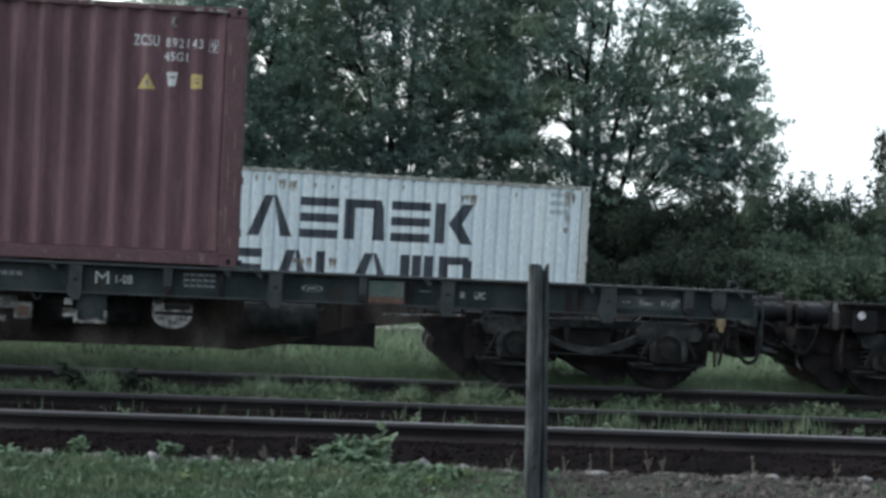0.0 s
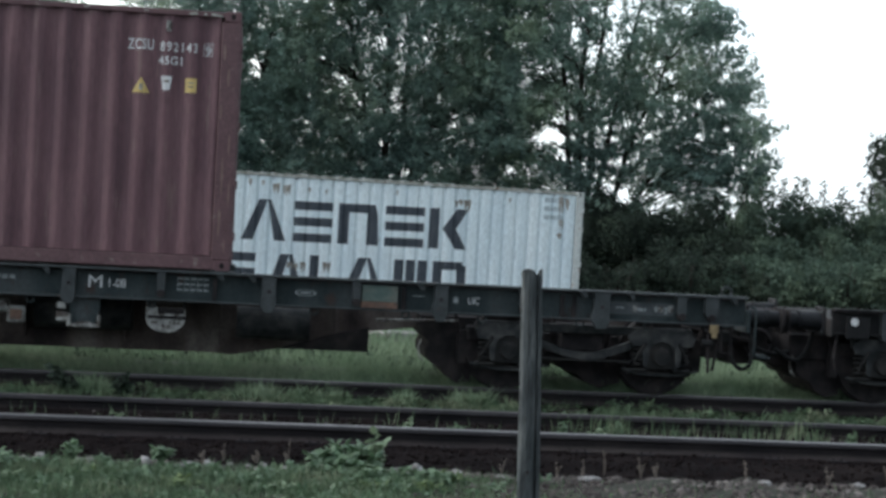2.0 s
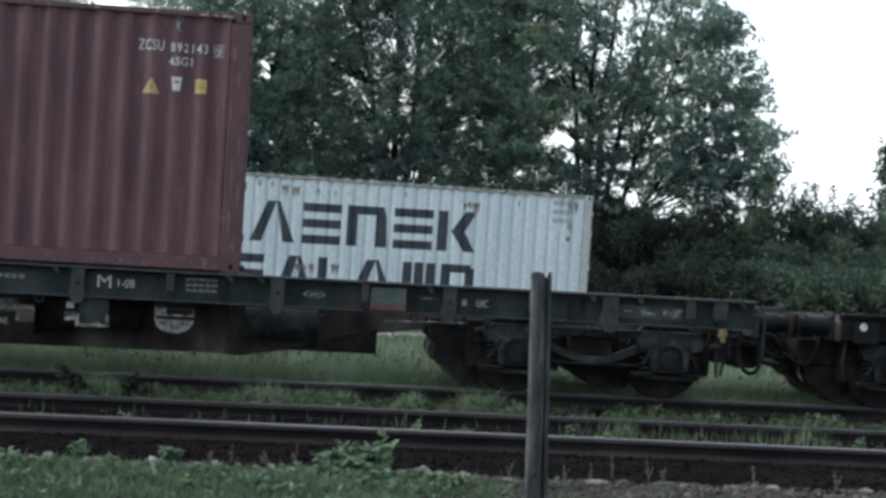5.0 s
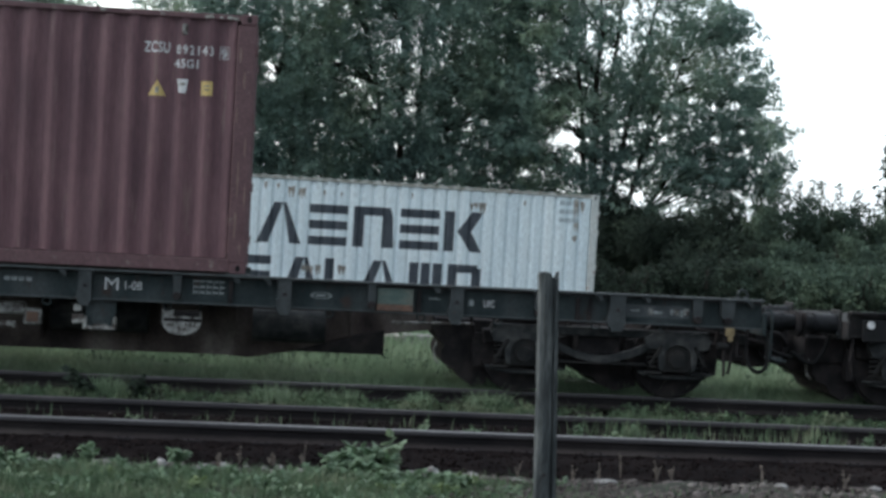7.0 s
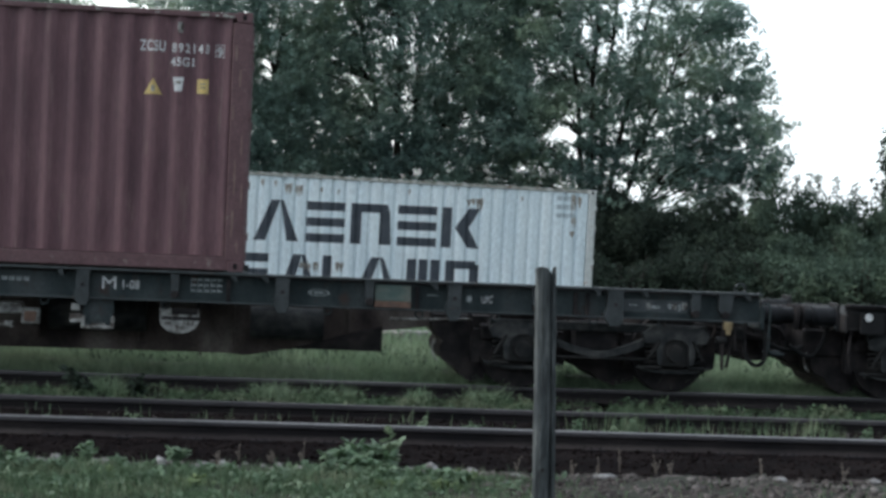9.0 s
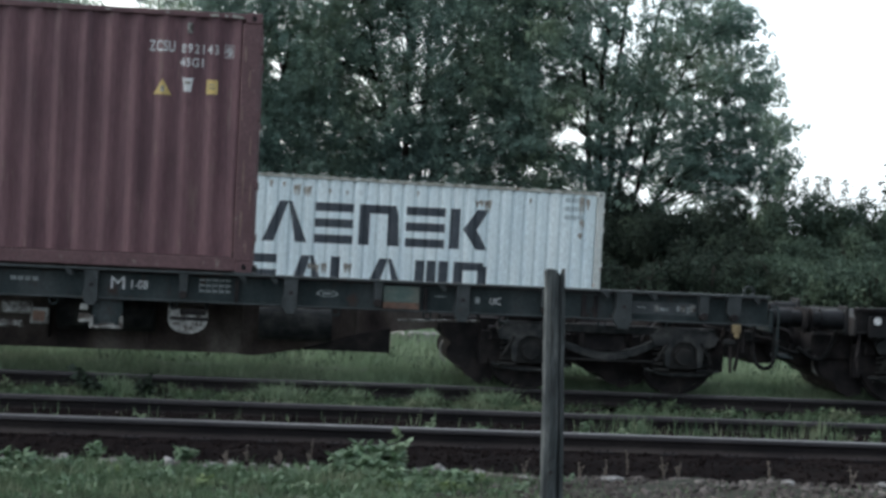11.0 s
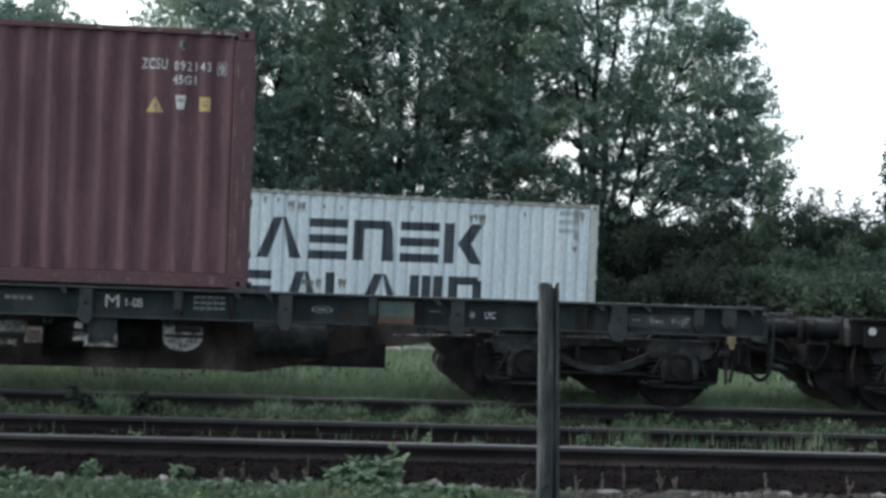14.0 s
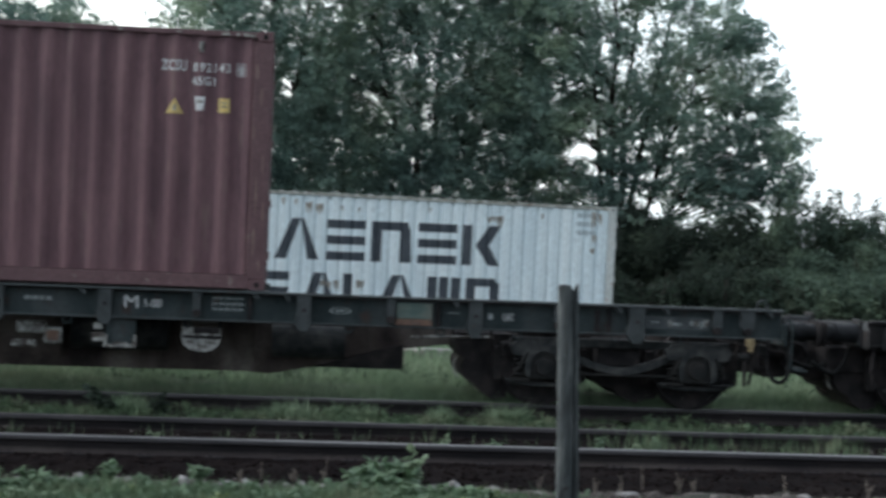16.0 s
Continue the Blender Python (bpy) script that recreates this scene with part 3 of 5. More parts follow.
def white_marks():
    y = 0.028
    def at(px, pz):
        # along the side and up, from the +x bottom corner
        return px - 7.285, pz - 0.085 + 0.0087 * (px - 7.285)
    def put(polys, name="lettering_shape"):
        part(name, laid_on(flat([[at(*p) for p in poly] for poly in polys]), y, WHITE_PITCH), BLACK_PAINT, white, "dark plain shape of a faded company mark")
    def bars(x0, x1, z0, z1, n=3, t=0.19):
        step = (z1 - z0 - t) / (n - 1)
        return [[(x0, z0 + i * step), (x1, z0 + i * step), (x1, z0 + i * step + t), (x0, z0 + i * step + t)] for i in range(n)]
    def wedge(x0, x1, z0, z1, t=0.25):
        c = (x0 + x1) / 2
        return [[(x0, z0), (x0 + t, z0), (c + 0.06, z1), (c - 0.13, z1)], [(x1 - t, z0), (x1, z0), (c + 0.13, z1), (c + 0.06, z1)]]
    def block(x0, x1, z0, z1):
        return [[(x0, z0), (x1, z0), (x1, z1), (x0, z1)]]
    t, b = 2.16, 1.28
    put(block(-1.40, -1.16, b, t) + block(-0.70, -0.46, b, t))
    put(wedge(-0.21, 0.75, b, t))
    put(bars(0.91, 1.74, b, t))
    put(block(1.87, 2.10, b, t) + [[(2.10, t - 0.19), (2.72, t - 0.19), (2.66, t), (2.10, t)], [(2.50, b), (2.76, b), (2.72, t - 0.19), (2.50, t - 0.19)]])
    put(bars(2.89, 3.75, b, t))
    put(block(3.87, 4.08, b, t) + [[(4.16, 1.72), (4.46, b), (4.71, b), (4.46, 1.72), (4.71, t), (4.46, t)]])
    t2, b2 = 1.00, 0.14
    put(bars(-0.85, -0.48, b2, t2))
    put(bars(-0.45, 0.13, b2, t2))
    put(wedge(0.38, 1.20, b2, t2))
    put(block(1.30, 1.50, b2, t2))
    put(wedge(2.0, 2.97, b2, t2))
    put(block(3.14, 3.35, b2, t2) + block(3.40, 3.60, b2, t2) + block(3.66, 3.87, b2, t2))
    put(block(3.99, 4.20, b2, t2) + block(4.52, 4.73, b2, t2 - 0.08) + block(4.20, 4.65, t2 - 0.18, t2))
    # rust stains running down from dents: a blotch with drips below
    rng = random.Random(21)
    def drip(x0, x1, z0, z1, drips=2):
        top, pts = z1, []
        n = 2 * drips + 1
        for k in range(n):
            xx = x0 + (x1 - x0) * k / (n - 1)
            pts.append(at(xx, (z0 if k % 2 else z1 - 0.35 * (z1 - z0)) + rng.uniform(-0.03, 0.03)))
        for k in range(4):
            xx = x1 - (x1 - x0) * k / 3
            pts.append(at(xx + rng.uniform(-0.01, 0.01), top + rng.uniform(-0.025, 0.02)))
        part("rust_stain", laid_on(flat([pts]), y, WHITE_PITCH, 0.0045), RUST, white, "brown rust stain with drips")
    for r in ((0.42, 0.56, 2.26, 2.52, 2), (0.64, 0.80, 2.24, 2.50, 3), (-0.10, -0.04, 2.40, 2.60, 1), (0.18, 0.23, 2.42, 2.56, 1), (4.40, 4.58, 2.20, 2.36, 2), (4.60, 4.76, 2.10, 2.38, 2), (1.18, 1.24, 2.34, 2.46, 1), (1.55, 1.60, 2.32, 2.44, 1), (0.80, 1.05, 0.66, 0.82, 3), (1.10, 1.22, 0.60, 0.84, 2), (1.58, 1.76, 0.64, 0.86, 2), (6.72, 6.84, 2.10, 2.56, 2), (6.88, 6.96, 2.25, 2.52, 1), (6.74, 6.86, 1.82, 2.04, 2), (6.72, 6.84, 1.62, 1.74, 1), (3.1, 3.14, 2.36, 2.50, 1), (5.6, 5.64, 2.36, 2.46, 1)):
        drip(*r)
    for z0, z1, mat in ((1.95, 2.46, RUST), (0.14, 0.42, RUST)):
        part("rust_stain", boxes((-0.145, -0.012, 0.003, 0.0055, z0, z1)), WHITE_EDGE, white, "rust on the corner post")
    # the roof sheet's folds show as a wavy edge above the top rail
    pts, x = [], -12.0
    while x < -0.19:
        pts.append((x, 2.591 - 0.012 + 0.026 * max(0.0, math.sin(2 * math.pi * x / 0.277)) + rng.uniform(0, 0.008)))
        x += 0.046
    part("roof_edge", prism(bmesh.new(), [(-12.0, 2.575)] + pts + [(pts[-1][0], 2.575)], 0.03, 0.05), MOSS, white, "wavy edge of the roof sheet")
    # small worn code bars near the end
    for i in range(3):
        for k in range(3):
            xx, zz = at(6.40 + k * 0.15, 2.52 - i * 0.19)
            part("code_bar", laid_on(flat([[(xx, zz - 0.10), (xx + 0.13, zz - 0.10), (xx + 0.13, zz), (xx, zz)]]), y, WHITE_PITCH), FAINT, white)


white_marks()

# ---- wagons ----
def make_wheelset(wagon, x, yc):
    """One axle with two wheels; x, yc: its middle in the wagon's space."""
    axle = part("axle", rod(bmesh.new(), (x, yc - 1.0, 0.46), (x, yc + 1.0, 0.46), 0.075), GRIME, wagon)
    for side in (-1, 1):
        y = yc + side * 0.75
        bm = bmesh.new()
        rod(bm, (x, y - 0.065, 0.46), (x, y + 0.065, 0.46), 0.46, seg=40)
        rod(bm, (x, y - side * 0.075, 0.46), (x, y - side * 0.055, 0.46), 0.485, seg=40)
        wheel = part("wheel", bm, GRIME, axle, "grimy steel wheel")
    return axle


def make_bogie_side(wagon, xc, y, out):
    """The side frame, springs and axle boxes; y: the frame's middle plane, out: the side it faces."""
    half = 0.9
    bm = bmesh.new()
    top, low = [], []
    for k in range(25):
        u = -1 + k / 12
        x = xc + u * 0.66
        z = 0.43 + 0.22 * abs(u) ** 1.8
        top.append((x, z + 0.05))
        low.append((x, z - 0.035))
    prism(bm, top + low[::-1], y - 0.06, y + 0.06)
    box(bm, xc - 1.28, xc + 1.28, y - 0.05, y + 0.05, 0.70, 0.80, bevel=0.01)
    frame_part = part("side_frame", bm, DUSTY, wagon, "dusty curved bogie side frame")
    part("frame_flange", boxes((xc - 0.55, xc + 0.55, y - 0.085, y + 0.085, 0.385, 0.40)), BOGIE, frame_part)
    for sx in (-1, 1):
        ax = xc + sx * half
        bm = bmesh.new()
        pts = [(ax - 0.15, 0.33), (ax + 0.15, 0.33), (ax + 0.17, 0.50), (ax + 0.10, 0.63), (ax - 0.10, 0.63), (ax - 0.17, 0.50)]
        prism(bm, pts, y - 0.09, y + 0.09)
        abox = part("axle_box", bm, BOGIE, wagon)
        bm = rod(bmesh.new(), (ax, y + out * 0.09, 0.465), (ax, y + out * 0.135, 0.465), 0.105, 0.095, seg=18)
        for k in range(4):
            a = math.pi / 4 + k * math.pi / 2
            p = (ax + 0.075 * math.cos(a), y + out * 0.13, 0.465 + 0.075 * math.sin(a))
            rod(bm, p, (p[0], y + out * 0.15, p[2]), 0.014, seg=6)
        part("box_cover", bm, BOGIE, abox, "round axle box cover with bolts")
        for s2 in (-1, 1):
            cx = ax + s2 * 0.26
            bm = bmesh.new()
            pts = [(cx + 0.072 * math.cos(2 * math.pi * k / 10), y + 0.072 * math.sin(2 * math.pi * k / 10), 0.33 + 0.30 * k / 50) for k in range(51)]
            tube(bm, pts, 0.016, 5)
            part("coil_spring", bm, BOGIE, abox)
            part("spring_seat", boxes((cx - 0.10, cx + 0.10, y - 0.10, y + 0.10, 0.29, 0.325), bevel=0.01), BOGIE, abox)
            part("spring_cap", boxes((cx - 0.10, cx + 0.10, y - 0.10, y + 0.10, 0.635, 0.70), bevel=0.02), BOGIE, abox)
            part("pedestal_leg", boxes((ax + s2 * 0.165 - 0.018, ax + s2 * 0.165 + 0.018, y - 0.07, y + 0.07, 0.33, 0.72), bevel=0.006), DUSTY, abox)
        # the cast arch over the axle box, with flared guide horns
        bm = bmesh.new()
        arch = [(-0.40, 0.70), (-0.36, 0.60), (-0.24, 0.585), (-0.215, 0.36), (-0.165, 0.34), (-0.155, 0.52)]
        arch += [(-0.155 * math.cos(q), 0.52 + 0.125 * math.sin(q)) for q in np.linspace(0.3, math.pi - 0.3, 7)]
        arch += [(0.155, 0.52), (0.165, 0.34), (0.215, 0.36), (0.24, 0.585), (0.36, 0.60), (0.40, 0.70), (0.30, 0.775), (-0.30, 0.775)]
        prism(bm, [(ax + u, z) for u, z in arch], y + out * 0.085, y + out * 0.125)
        part("guide_horn", bm, DUSTY, abox, "dusty cast axle guide")
        for s2 in (-1, 1):
            part("friction_link", rod(bmesh.new(), (ax + s2 * 0.20, y + out * 0.13, 0.63), (ax + s2 * 0.33, y + out * 0.13, 0.40), 0.02, 0.014, 8), BOGIE, abox)
        bm = bmesh.new()
        tube(bm, smooth_path([(ax - 0.44, y + out * 0.05, 0.31), (ax - 0.2, y + out * 0.05, 0.255), (ax + 0.2, y + out * 0.05, 0.255), (ax + 0.44, y + out * 0.05, 0.31)], 4), 0.018, 6)
        part("safety_bar", bm, DUSTY, abox)
        part("tie_bar", boxes((ax - 0.38, ax + 0.38, y - 0.03, y + 0.03, 0.245, 0.285), bevel=0.01), BOGIE, abox)


def make_bogie(wagon, xc, yc):
    for sx in (-0.9, 0.9):
        make_wheelset(wagon, xc + sx, yc)
        # brake shoes and hangers on both treads
        for y in (yc - 0.75, yc + 0.75):
            for s2 in (-1, 1):
                bm = bmesh.new()
                xx = xc + sx + s2 * 0.50
                pts = [(xx - 0.045, 0.28), (xx + 0.045, 0.28), (xx + 0.06, 0.46), (xx + 0.045, 0.66), (xx - 0.045, 0.66), (xx - 0.06, 0.46)]
                prism(bm, pts, y - 0.06, y + 0.06)
                rod(bm, (xx + s2 * 0.03, y, 0.6), (xx + s2 * 0.09, y, 0.86), 0.022, seg=8)
                part("brake_shoe", bm, GRIME, wagon)
        # rods, triangles and slack adjusters beside the wheels
        bm = bmesh.new()
        ax = xc + sx
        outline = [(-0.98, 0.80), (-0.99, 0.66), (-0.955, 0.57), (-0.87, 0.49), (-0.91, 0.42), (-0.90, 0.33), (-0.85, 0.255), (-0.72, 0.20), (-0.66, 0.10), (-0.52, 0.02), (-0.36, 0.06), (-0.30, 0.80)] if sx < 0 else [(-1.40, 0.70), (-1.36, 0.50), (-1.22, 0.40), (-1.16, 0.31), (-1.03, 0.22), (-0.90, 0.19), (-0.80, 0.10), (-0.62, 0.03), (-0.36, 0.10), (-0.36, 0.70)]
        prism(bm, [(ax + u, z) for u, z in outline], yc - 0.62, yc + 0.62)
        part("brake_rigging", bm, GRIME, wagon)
    part("hose_loop", tube(bmesh.new(), smooth_path([(xc - 1.87, yc - 0.66, 0.52), (xc - 1.90, yc - 0.66, 0.44), (xc - 1.885, yc - 0.66, 0.34), (xc - 1.83, yc - 0.66, 0.27)]), 0.012, 6), PALE_METAL, wagon, "thin pale bent pipe")
    for u in (-0.42, 0.42):
        part("brake_beam", rod(bmesh.new(), (xc + u * 0.95, yc - 0.85, 0.42), (xc + u * 0.95, yc + 0.85, 0.42), 0.045, seg=10), GRIME, wagon)
    part("bolster", boxes((xc - 0.25, xc + 0.25, yc - 0.95, yc + 0.95, 0.48, 0.78), bevel=0.02), GRIME, wagon)
    for u in (-1.275, 1.275):
        part("end_beam", boxes((xc + u - 0.075, xc + u + 0.075, yc - 0.9, yc + 0.9, 0.55, 0.72), bevel=0.02), GRIME, wagon)
    make_bogie_side(wagon, xc, yc - 1.0, -1)
    make_bogie_side(wagon, xc, yc + 1.0, 1)


def make_buffer(wagon, x, y, z, s):
    """A buffer on a headstock at x that points along s."""
    bm = bmesh.new()
    box(bm, x, x + s * 0.025, y - 0.17, y + 0.17, z - 0.17, z + 0.17, bevel=0.01)
    rod(bm, (x + s * 0.02, y, z), (x + s * 0.30, y, z), 0.118, 0.112, seg=20)
    rod(bm, (x + s * 0.26, y, z), (x + s * 0.30, y, z), 0.124, seg=20)
    b = part("buffer", bm, BUFFER, wagon, "dark steel side buffer")
    part("plunger", rod(bmesh.new(), (x + s * 0.28, y, z), (x + s * 0.44, y, z), 0.10, seg=20), BUFFER, b, "scuffed grey plunger")
    bm = bmesh.new()
    rod(bm, (x + s * 0.435, y, z), (x + s * 0.465, y, z), 0.215, 0.225, seg=28)
    for v in bm.verts:
        v.co.z = max(z - 0.16, min(z + 0.13, v.co.z))
    part("buffer_head", bm, GRIME, b, "flat-topped black buffer head")
    for dy in (-0.12, 0.12):
        for dz in (-0.12, 0.12):
            part("bolt", rod(bmesh.new(), (x + s * 0.02, y + dy, z + dz), (x + s * 0.045, y + dy, z + dz), 0.018, seg=6), WAGON_EDGE, b)


def make_sill(wagon, x0, x1, y, z0, z1, paint=WAGON, edge=WAGON_EDGE):
    """A channel beam: web, two flanges and a dark strip for the shade under the upper one."""
    web = part("sill", boxes((x0, x1, y + 0.088, y + 0.10, z0 + 0.012, z1 - 0.042)), paint, wagon, "dark channel side sill")
    # a dark strip behind the open slot stands for the flange's shade
    part("flange_gap", boxes((x0, x1, y + 0.125, y + 0.135, z1 - 0.08, z1 - 0.002)), GRIME, web, "dark strip for the shade under the top flange")
    part("top_flange", boxes((x0, x1, y - 0.02, y + 0.10, z1 - 0.016, z1 + 0.012), bevel=0.004), edge, web, "scuffed top flange")
    part("bottom_flange", boxes((x0, x1, y, y + 0.10, z0, z0 + 0.016), bevel=0.003), edge, web)
    return web


def mark(wagon, text, size, x0, x1, z, mat, y):
    bm = words(text, size, 0, 0, bold=0.0)
    w = max(v.co.x for v in bm.verts)
    for v in bm.verts:
        v.co = Vector((x0 + v.co.x * (x1 - x0) / w, y, z + v.co.z))
    part("marking", bm, mat, wagon, "pale stencilled wagon marking")


def smear(wagon, x0, x1, z0, z1, mat, y=0.083):
    part("marking", boxes((x0, x1, y, y + 0.004, z0, z1)), mat, wagon)


wagon = thing("container_wagon", 0, D, 0, "dark dirty flat container wagon with open stake pockets", "railway wagon", "coupled wagons")
W_END, W_START, YC = 5.81, -13.9, 1.22
SILL0, SILL1 = 0.868, 1.204


def stake_pocket(x0, x1, low, mat=WAGON_EDGE):
    """A long pocket hangs below the sill; a short one ends half-way down in a dark toggle."""
    c = (x0 + x1) / 2
    w = x1 - x0
    foot = SILL0 + 0.01
    if low > 0.84:
        low, foot = SILL0 + 0.10, SILL0 + 0.14
    bm = bmesh.new()
    flare = 0.0 if low > SILL0 else 0.16 * w
    prism(bm, [(x0 - 0.012, SILL1 - 0.016), (x0, SILL1 - 0.06), (x0, foot + 0.12), (x0 - flare, foot + 0.05), (x0 - flare, foot), (c - 0.30 * w, low), (c + 0.30 * w, low), (x1 + 0.5 * flare, foot), (x1, foot + 0.08), (x1, SILL1 - 0.06), (x1 + 0.012, SILL1 - 0.016)], -0.008, 0.09)
    pocket = part("stake_pocket", bm, mat, wagon, "scuffed vertical stake pocket")
    if low > SILL0:
        part("toggle", rod(bmesh.new(), (c, -0.03, low - 0.015), (c, 0.06, low - 0.015), 0.042, 0.048, 12), GRIME, pocket, "dark round toggle")
    else:
        part("pocket_slot", boxes((c - 0.016, c + 0.022, -0.012, 0.0, SILL0 + 0.14, SILL0 + 0.175)), GRIME, pocket)


def make_wagon():
    make_sill(wagon, W_START, W_END - 0.02, 0.0, SILL0, SILL1)
    make_sill(wagon, W_START, W_END - 0.02, 2 * YC - 0.09, SILL0 - 0.05, 1.085)
    part("deck", boxes((W_START, -0.10, 0.14, 2 * YC - 0.10, 1.00, 1.06)), DECK, wagon, "dark oiled deck")
    part("container_pad", boxes((-0.42, -0.16, 0.0, 0.24, SILL1 + 0.010, 1.2295), bevel=0.004), WAGON_EDGE, wagon)
    part("container_pad", boxes((-0.42, -0.16, 2.2, 2.44, 1.06, 1.2295), bevel=0.004), WAGON_EDGE, wagon)
    part("container_pad", boxes((-12.39, -12.1, 0.0, 0.24, SILL1 + 0.010, 1.2295), bevel=0.004), WAGON_EDGE, wagon)
    part("container_pad", boxes((-12.39, -12.1, 2.2, 2.44, 1.06, 1.2295), bevel=0.004), WAGON_EDGE, wagon)
    for y in (0.26, 1.95):
        part("container_bearer", boxes((-12.4, -0.24, y, y + 0.10, 1.05, 1.2285)), GIRDER, wagon)
    part("headstock", boxes((W_END - 0.02, W_END + 0.02, 0.0, 2 * YC, 0.80, 1.06), bevel=0.008), WAGON, wagon)
    part("headstock", boxes((W_START - 0.02, W_START, 0.0, 2 * YC, 0.80, 1.06), bevel=0.008), WAGON, wagon)
    for x0, x1, low, mat in ((-2.03, -1.89, 0.80, WAGON_EDGE), (-0.995, -0.905, 0.86, WAGON_EDGE), (0.17, 0.32, 0.79, WAGON_EDGE), (1.185, 1.275, 0.86, WAGON_EDGE), (2.12, 2.27, 0.775, WAGON_EDGE), (3.10, 3.20, 0.86, WAGON_EDGE), (3.97, 4.15, 0.775, WAGON_EDGE), (4.95, 5.06, 0.86, WAGON_EDGE), (5.28, 5.44, 0.85, WAGON_EDGE), (-3.2, -3.06, 0.80, WAGON_EDGE), (-4.3, -4.2, 0.86, WAGON_EDGE), (-5.4, -5.26, 0.80, WAGON_EDGE), (-7.5, -7.36, 0.80, WAGON_EDGE), (-9.7, -9.56, 0.80, WAGON_EDGE), (-11.9, -11.76, 0.80, WAGON_EDGE)):
        stake_pocket(x0, x1, low, mat)
    # small ribs and toggles under the flange
    for x in (-2.21, -0.30, 0.05, 1.96, 3.84, 4.4, 5.62):
        bm = bmesh.new()
        prism(bm, [(x - 0.05, SILL1 - 0.014), (x + 0.03, SILL1 - 0.014), (x + 0.05, SILL1 - 0.075), (x + 0.015, SILL1 - 0.085)], -0.006, 0.087)
        part("gusset", bm, WAGON_EDGE, wagon)
    for x in (-0.38, 1.75, 3.58, 3.72):
        part("rib", boxes((x, x + 0.045, 0.03, 0.087, SILL0 + 0.02, SILL1 - 0.06), bevel=0.004), GRIME, wagon)
    # a faded plate with green paint over rust
    plate = part("plate", boxes((1.29, 1.70, 0.03, 0.045, SILL0 + 0.10, SILL1 - 0.055), bevel=0.004), LIME, wagon, "faded grey-green plate")
    part("rusty_edge", boxes((1.285, 1.705, 0.028, 0.046, SILL0 + 0.025, SILL0 + 0.098), bevel=0.004), RUSTY, plate, "rusty lower edge")
    # lashing rings
    for x in (-2.37, -1.05, 0.76, 1.80, 2.68, 3.82, 4.62):
        bm = ring(bmesh.new(), (x, 0.045, SILL0 - 0.035), 0.045, 0.011, "y")
        box(bm, x - 0.03, x + 0.03, 0.03, 0.06, SILL0 - 0.012, SILL0 + 0.001)
        part("lashing_ring", bm, WAGON, wagon, "hanging steel lashing ring", True)
    # markings
    mark(wagon, "M", 0.20, -1.77, -1.60, 0.985, PALE_MARK, 0.083)
    mark(wagon, "1-08", 0.135, -1.55, -1.345, 0.995, PALE_MARK, 0.083)
    for r in range(3):
        for k in range(5):
            smear(wagon, -0.77 + k * 0.072, -0.77 + k * 0.072 + 0.055, 1.115 - r * 0.062, 1.135 - r * 0.062, WORN_MARK)
    for k in range(5):
        smear(wagon, -0.775 + k * 0.074, -0.769 + k * 0.074, 0.975, 1.14, WORN_MARK, 0.081)
    bm = ring(bmesh.new(), (0, 0, 0), 1.0, 0.13, "y", 22)
    for v in bm.verts:
        v.co = Vector((0.66 + v.co.x * 0.11, 0.083 + v.co.y * 0.03, 1.03 + v.co.z * 0.035))
    part("marking", bm, WORN_MARK, wagon, "pale worn oval sign")
    smear(wagon, 0.60, 0.72, 1.02, 1.042, WORN_MARK)
    for k in range(4):
        smear(wagon, -2.85 + k * 0.08, -2.79 + k * 0.08, 1.04, 1.085, WORN_MARK)
    mark(wagon, "UIC", 0.115, 2.51, 2.645, 0.985, PALE_MARK, 0.083)
    bm = boxes((2.345, 2.40, 0.083, 0.087, 0.99, 1.06))
    part("marking", bm, WORN_MARK, wagon)
    rng = random.Random(8)
    for x0, x1, z0, z1, mat in ((4.44, 4.49, 0.985, 1.06, PALE_METAL), (4.50, 4.60, 0.985, 1.03, WORN_MARK), (4.70, 4.73, 1.0, 1.055, WORN_MARK), (4.74, 4.80, 0.99, 1.06, PALE_METAL), (4.82, 4.85, 0.98, 1.05, WORN_MARK), (4.86, 4.92, 1.0, 1.07, PALE_METAL), (4.24, 4.34, 1.01, 1.035, WORN_MARK)):
        smear(wagon, x0, x1, z0 + rng.uniform(-0.01, 0.01), z1, mat, 0.078)
    part("information_plate", boxes((4.16, 4.93, 0.083, 0.087, 0.95, 1.095)), PANEL, wagon, "worn grey panel with illegible writing")
    smear(wagon, 1.88, 2.02, 1.045, 1.055, WORN_MARK)
    # fish-bellied middle girder
    bm = bmesh.new()
    prism(bm, [(-9.0, 1.0), (-9.0, 0.30), (-3.0, 0.215), (-0.42, 0.225), (-0.15, 0.205), (0.40, 0.30), (1.45, 0.315), (1.45, 0.55), (2.3, 0.66), (5.6, 0.70), (5.6, 1.0)], 1.08, 1.10)
    girder = part("middle_girder", bm, GIRDER, wagon, "sooty fish-bellied middle girder")
    bm = bmesh.new()
    prism(bm, [(-9.0, 1.0), (-9.0, 0.30), (-3.0, 0.215), (-0.42, 0.225), (-0.15, 0.205), (0.40, 0.30), (1.45, 0.315), (1.45, 0.55), (2.3, 0.66), (5.6, 0.70), (5.6, 1.0)], 1.34, 1.36)
    part("girder_web", bm, GIRDER, girder)
    for x in (-2.55, -1.42, -0.30, 0.42, 1.05):
        part("stiffener", boxes((x, x + 0.02, 0.98, 1.08, 0.33, 1.0)), GIRDER, girder)
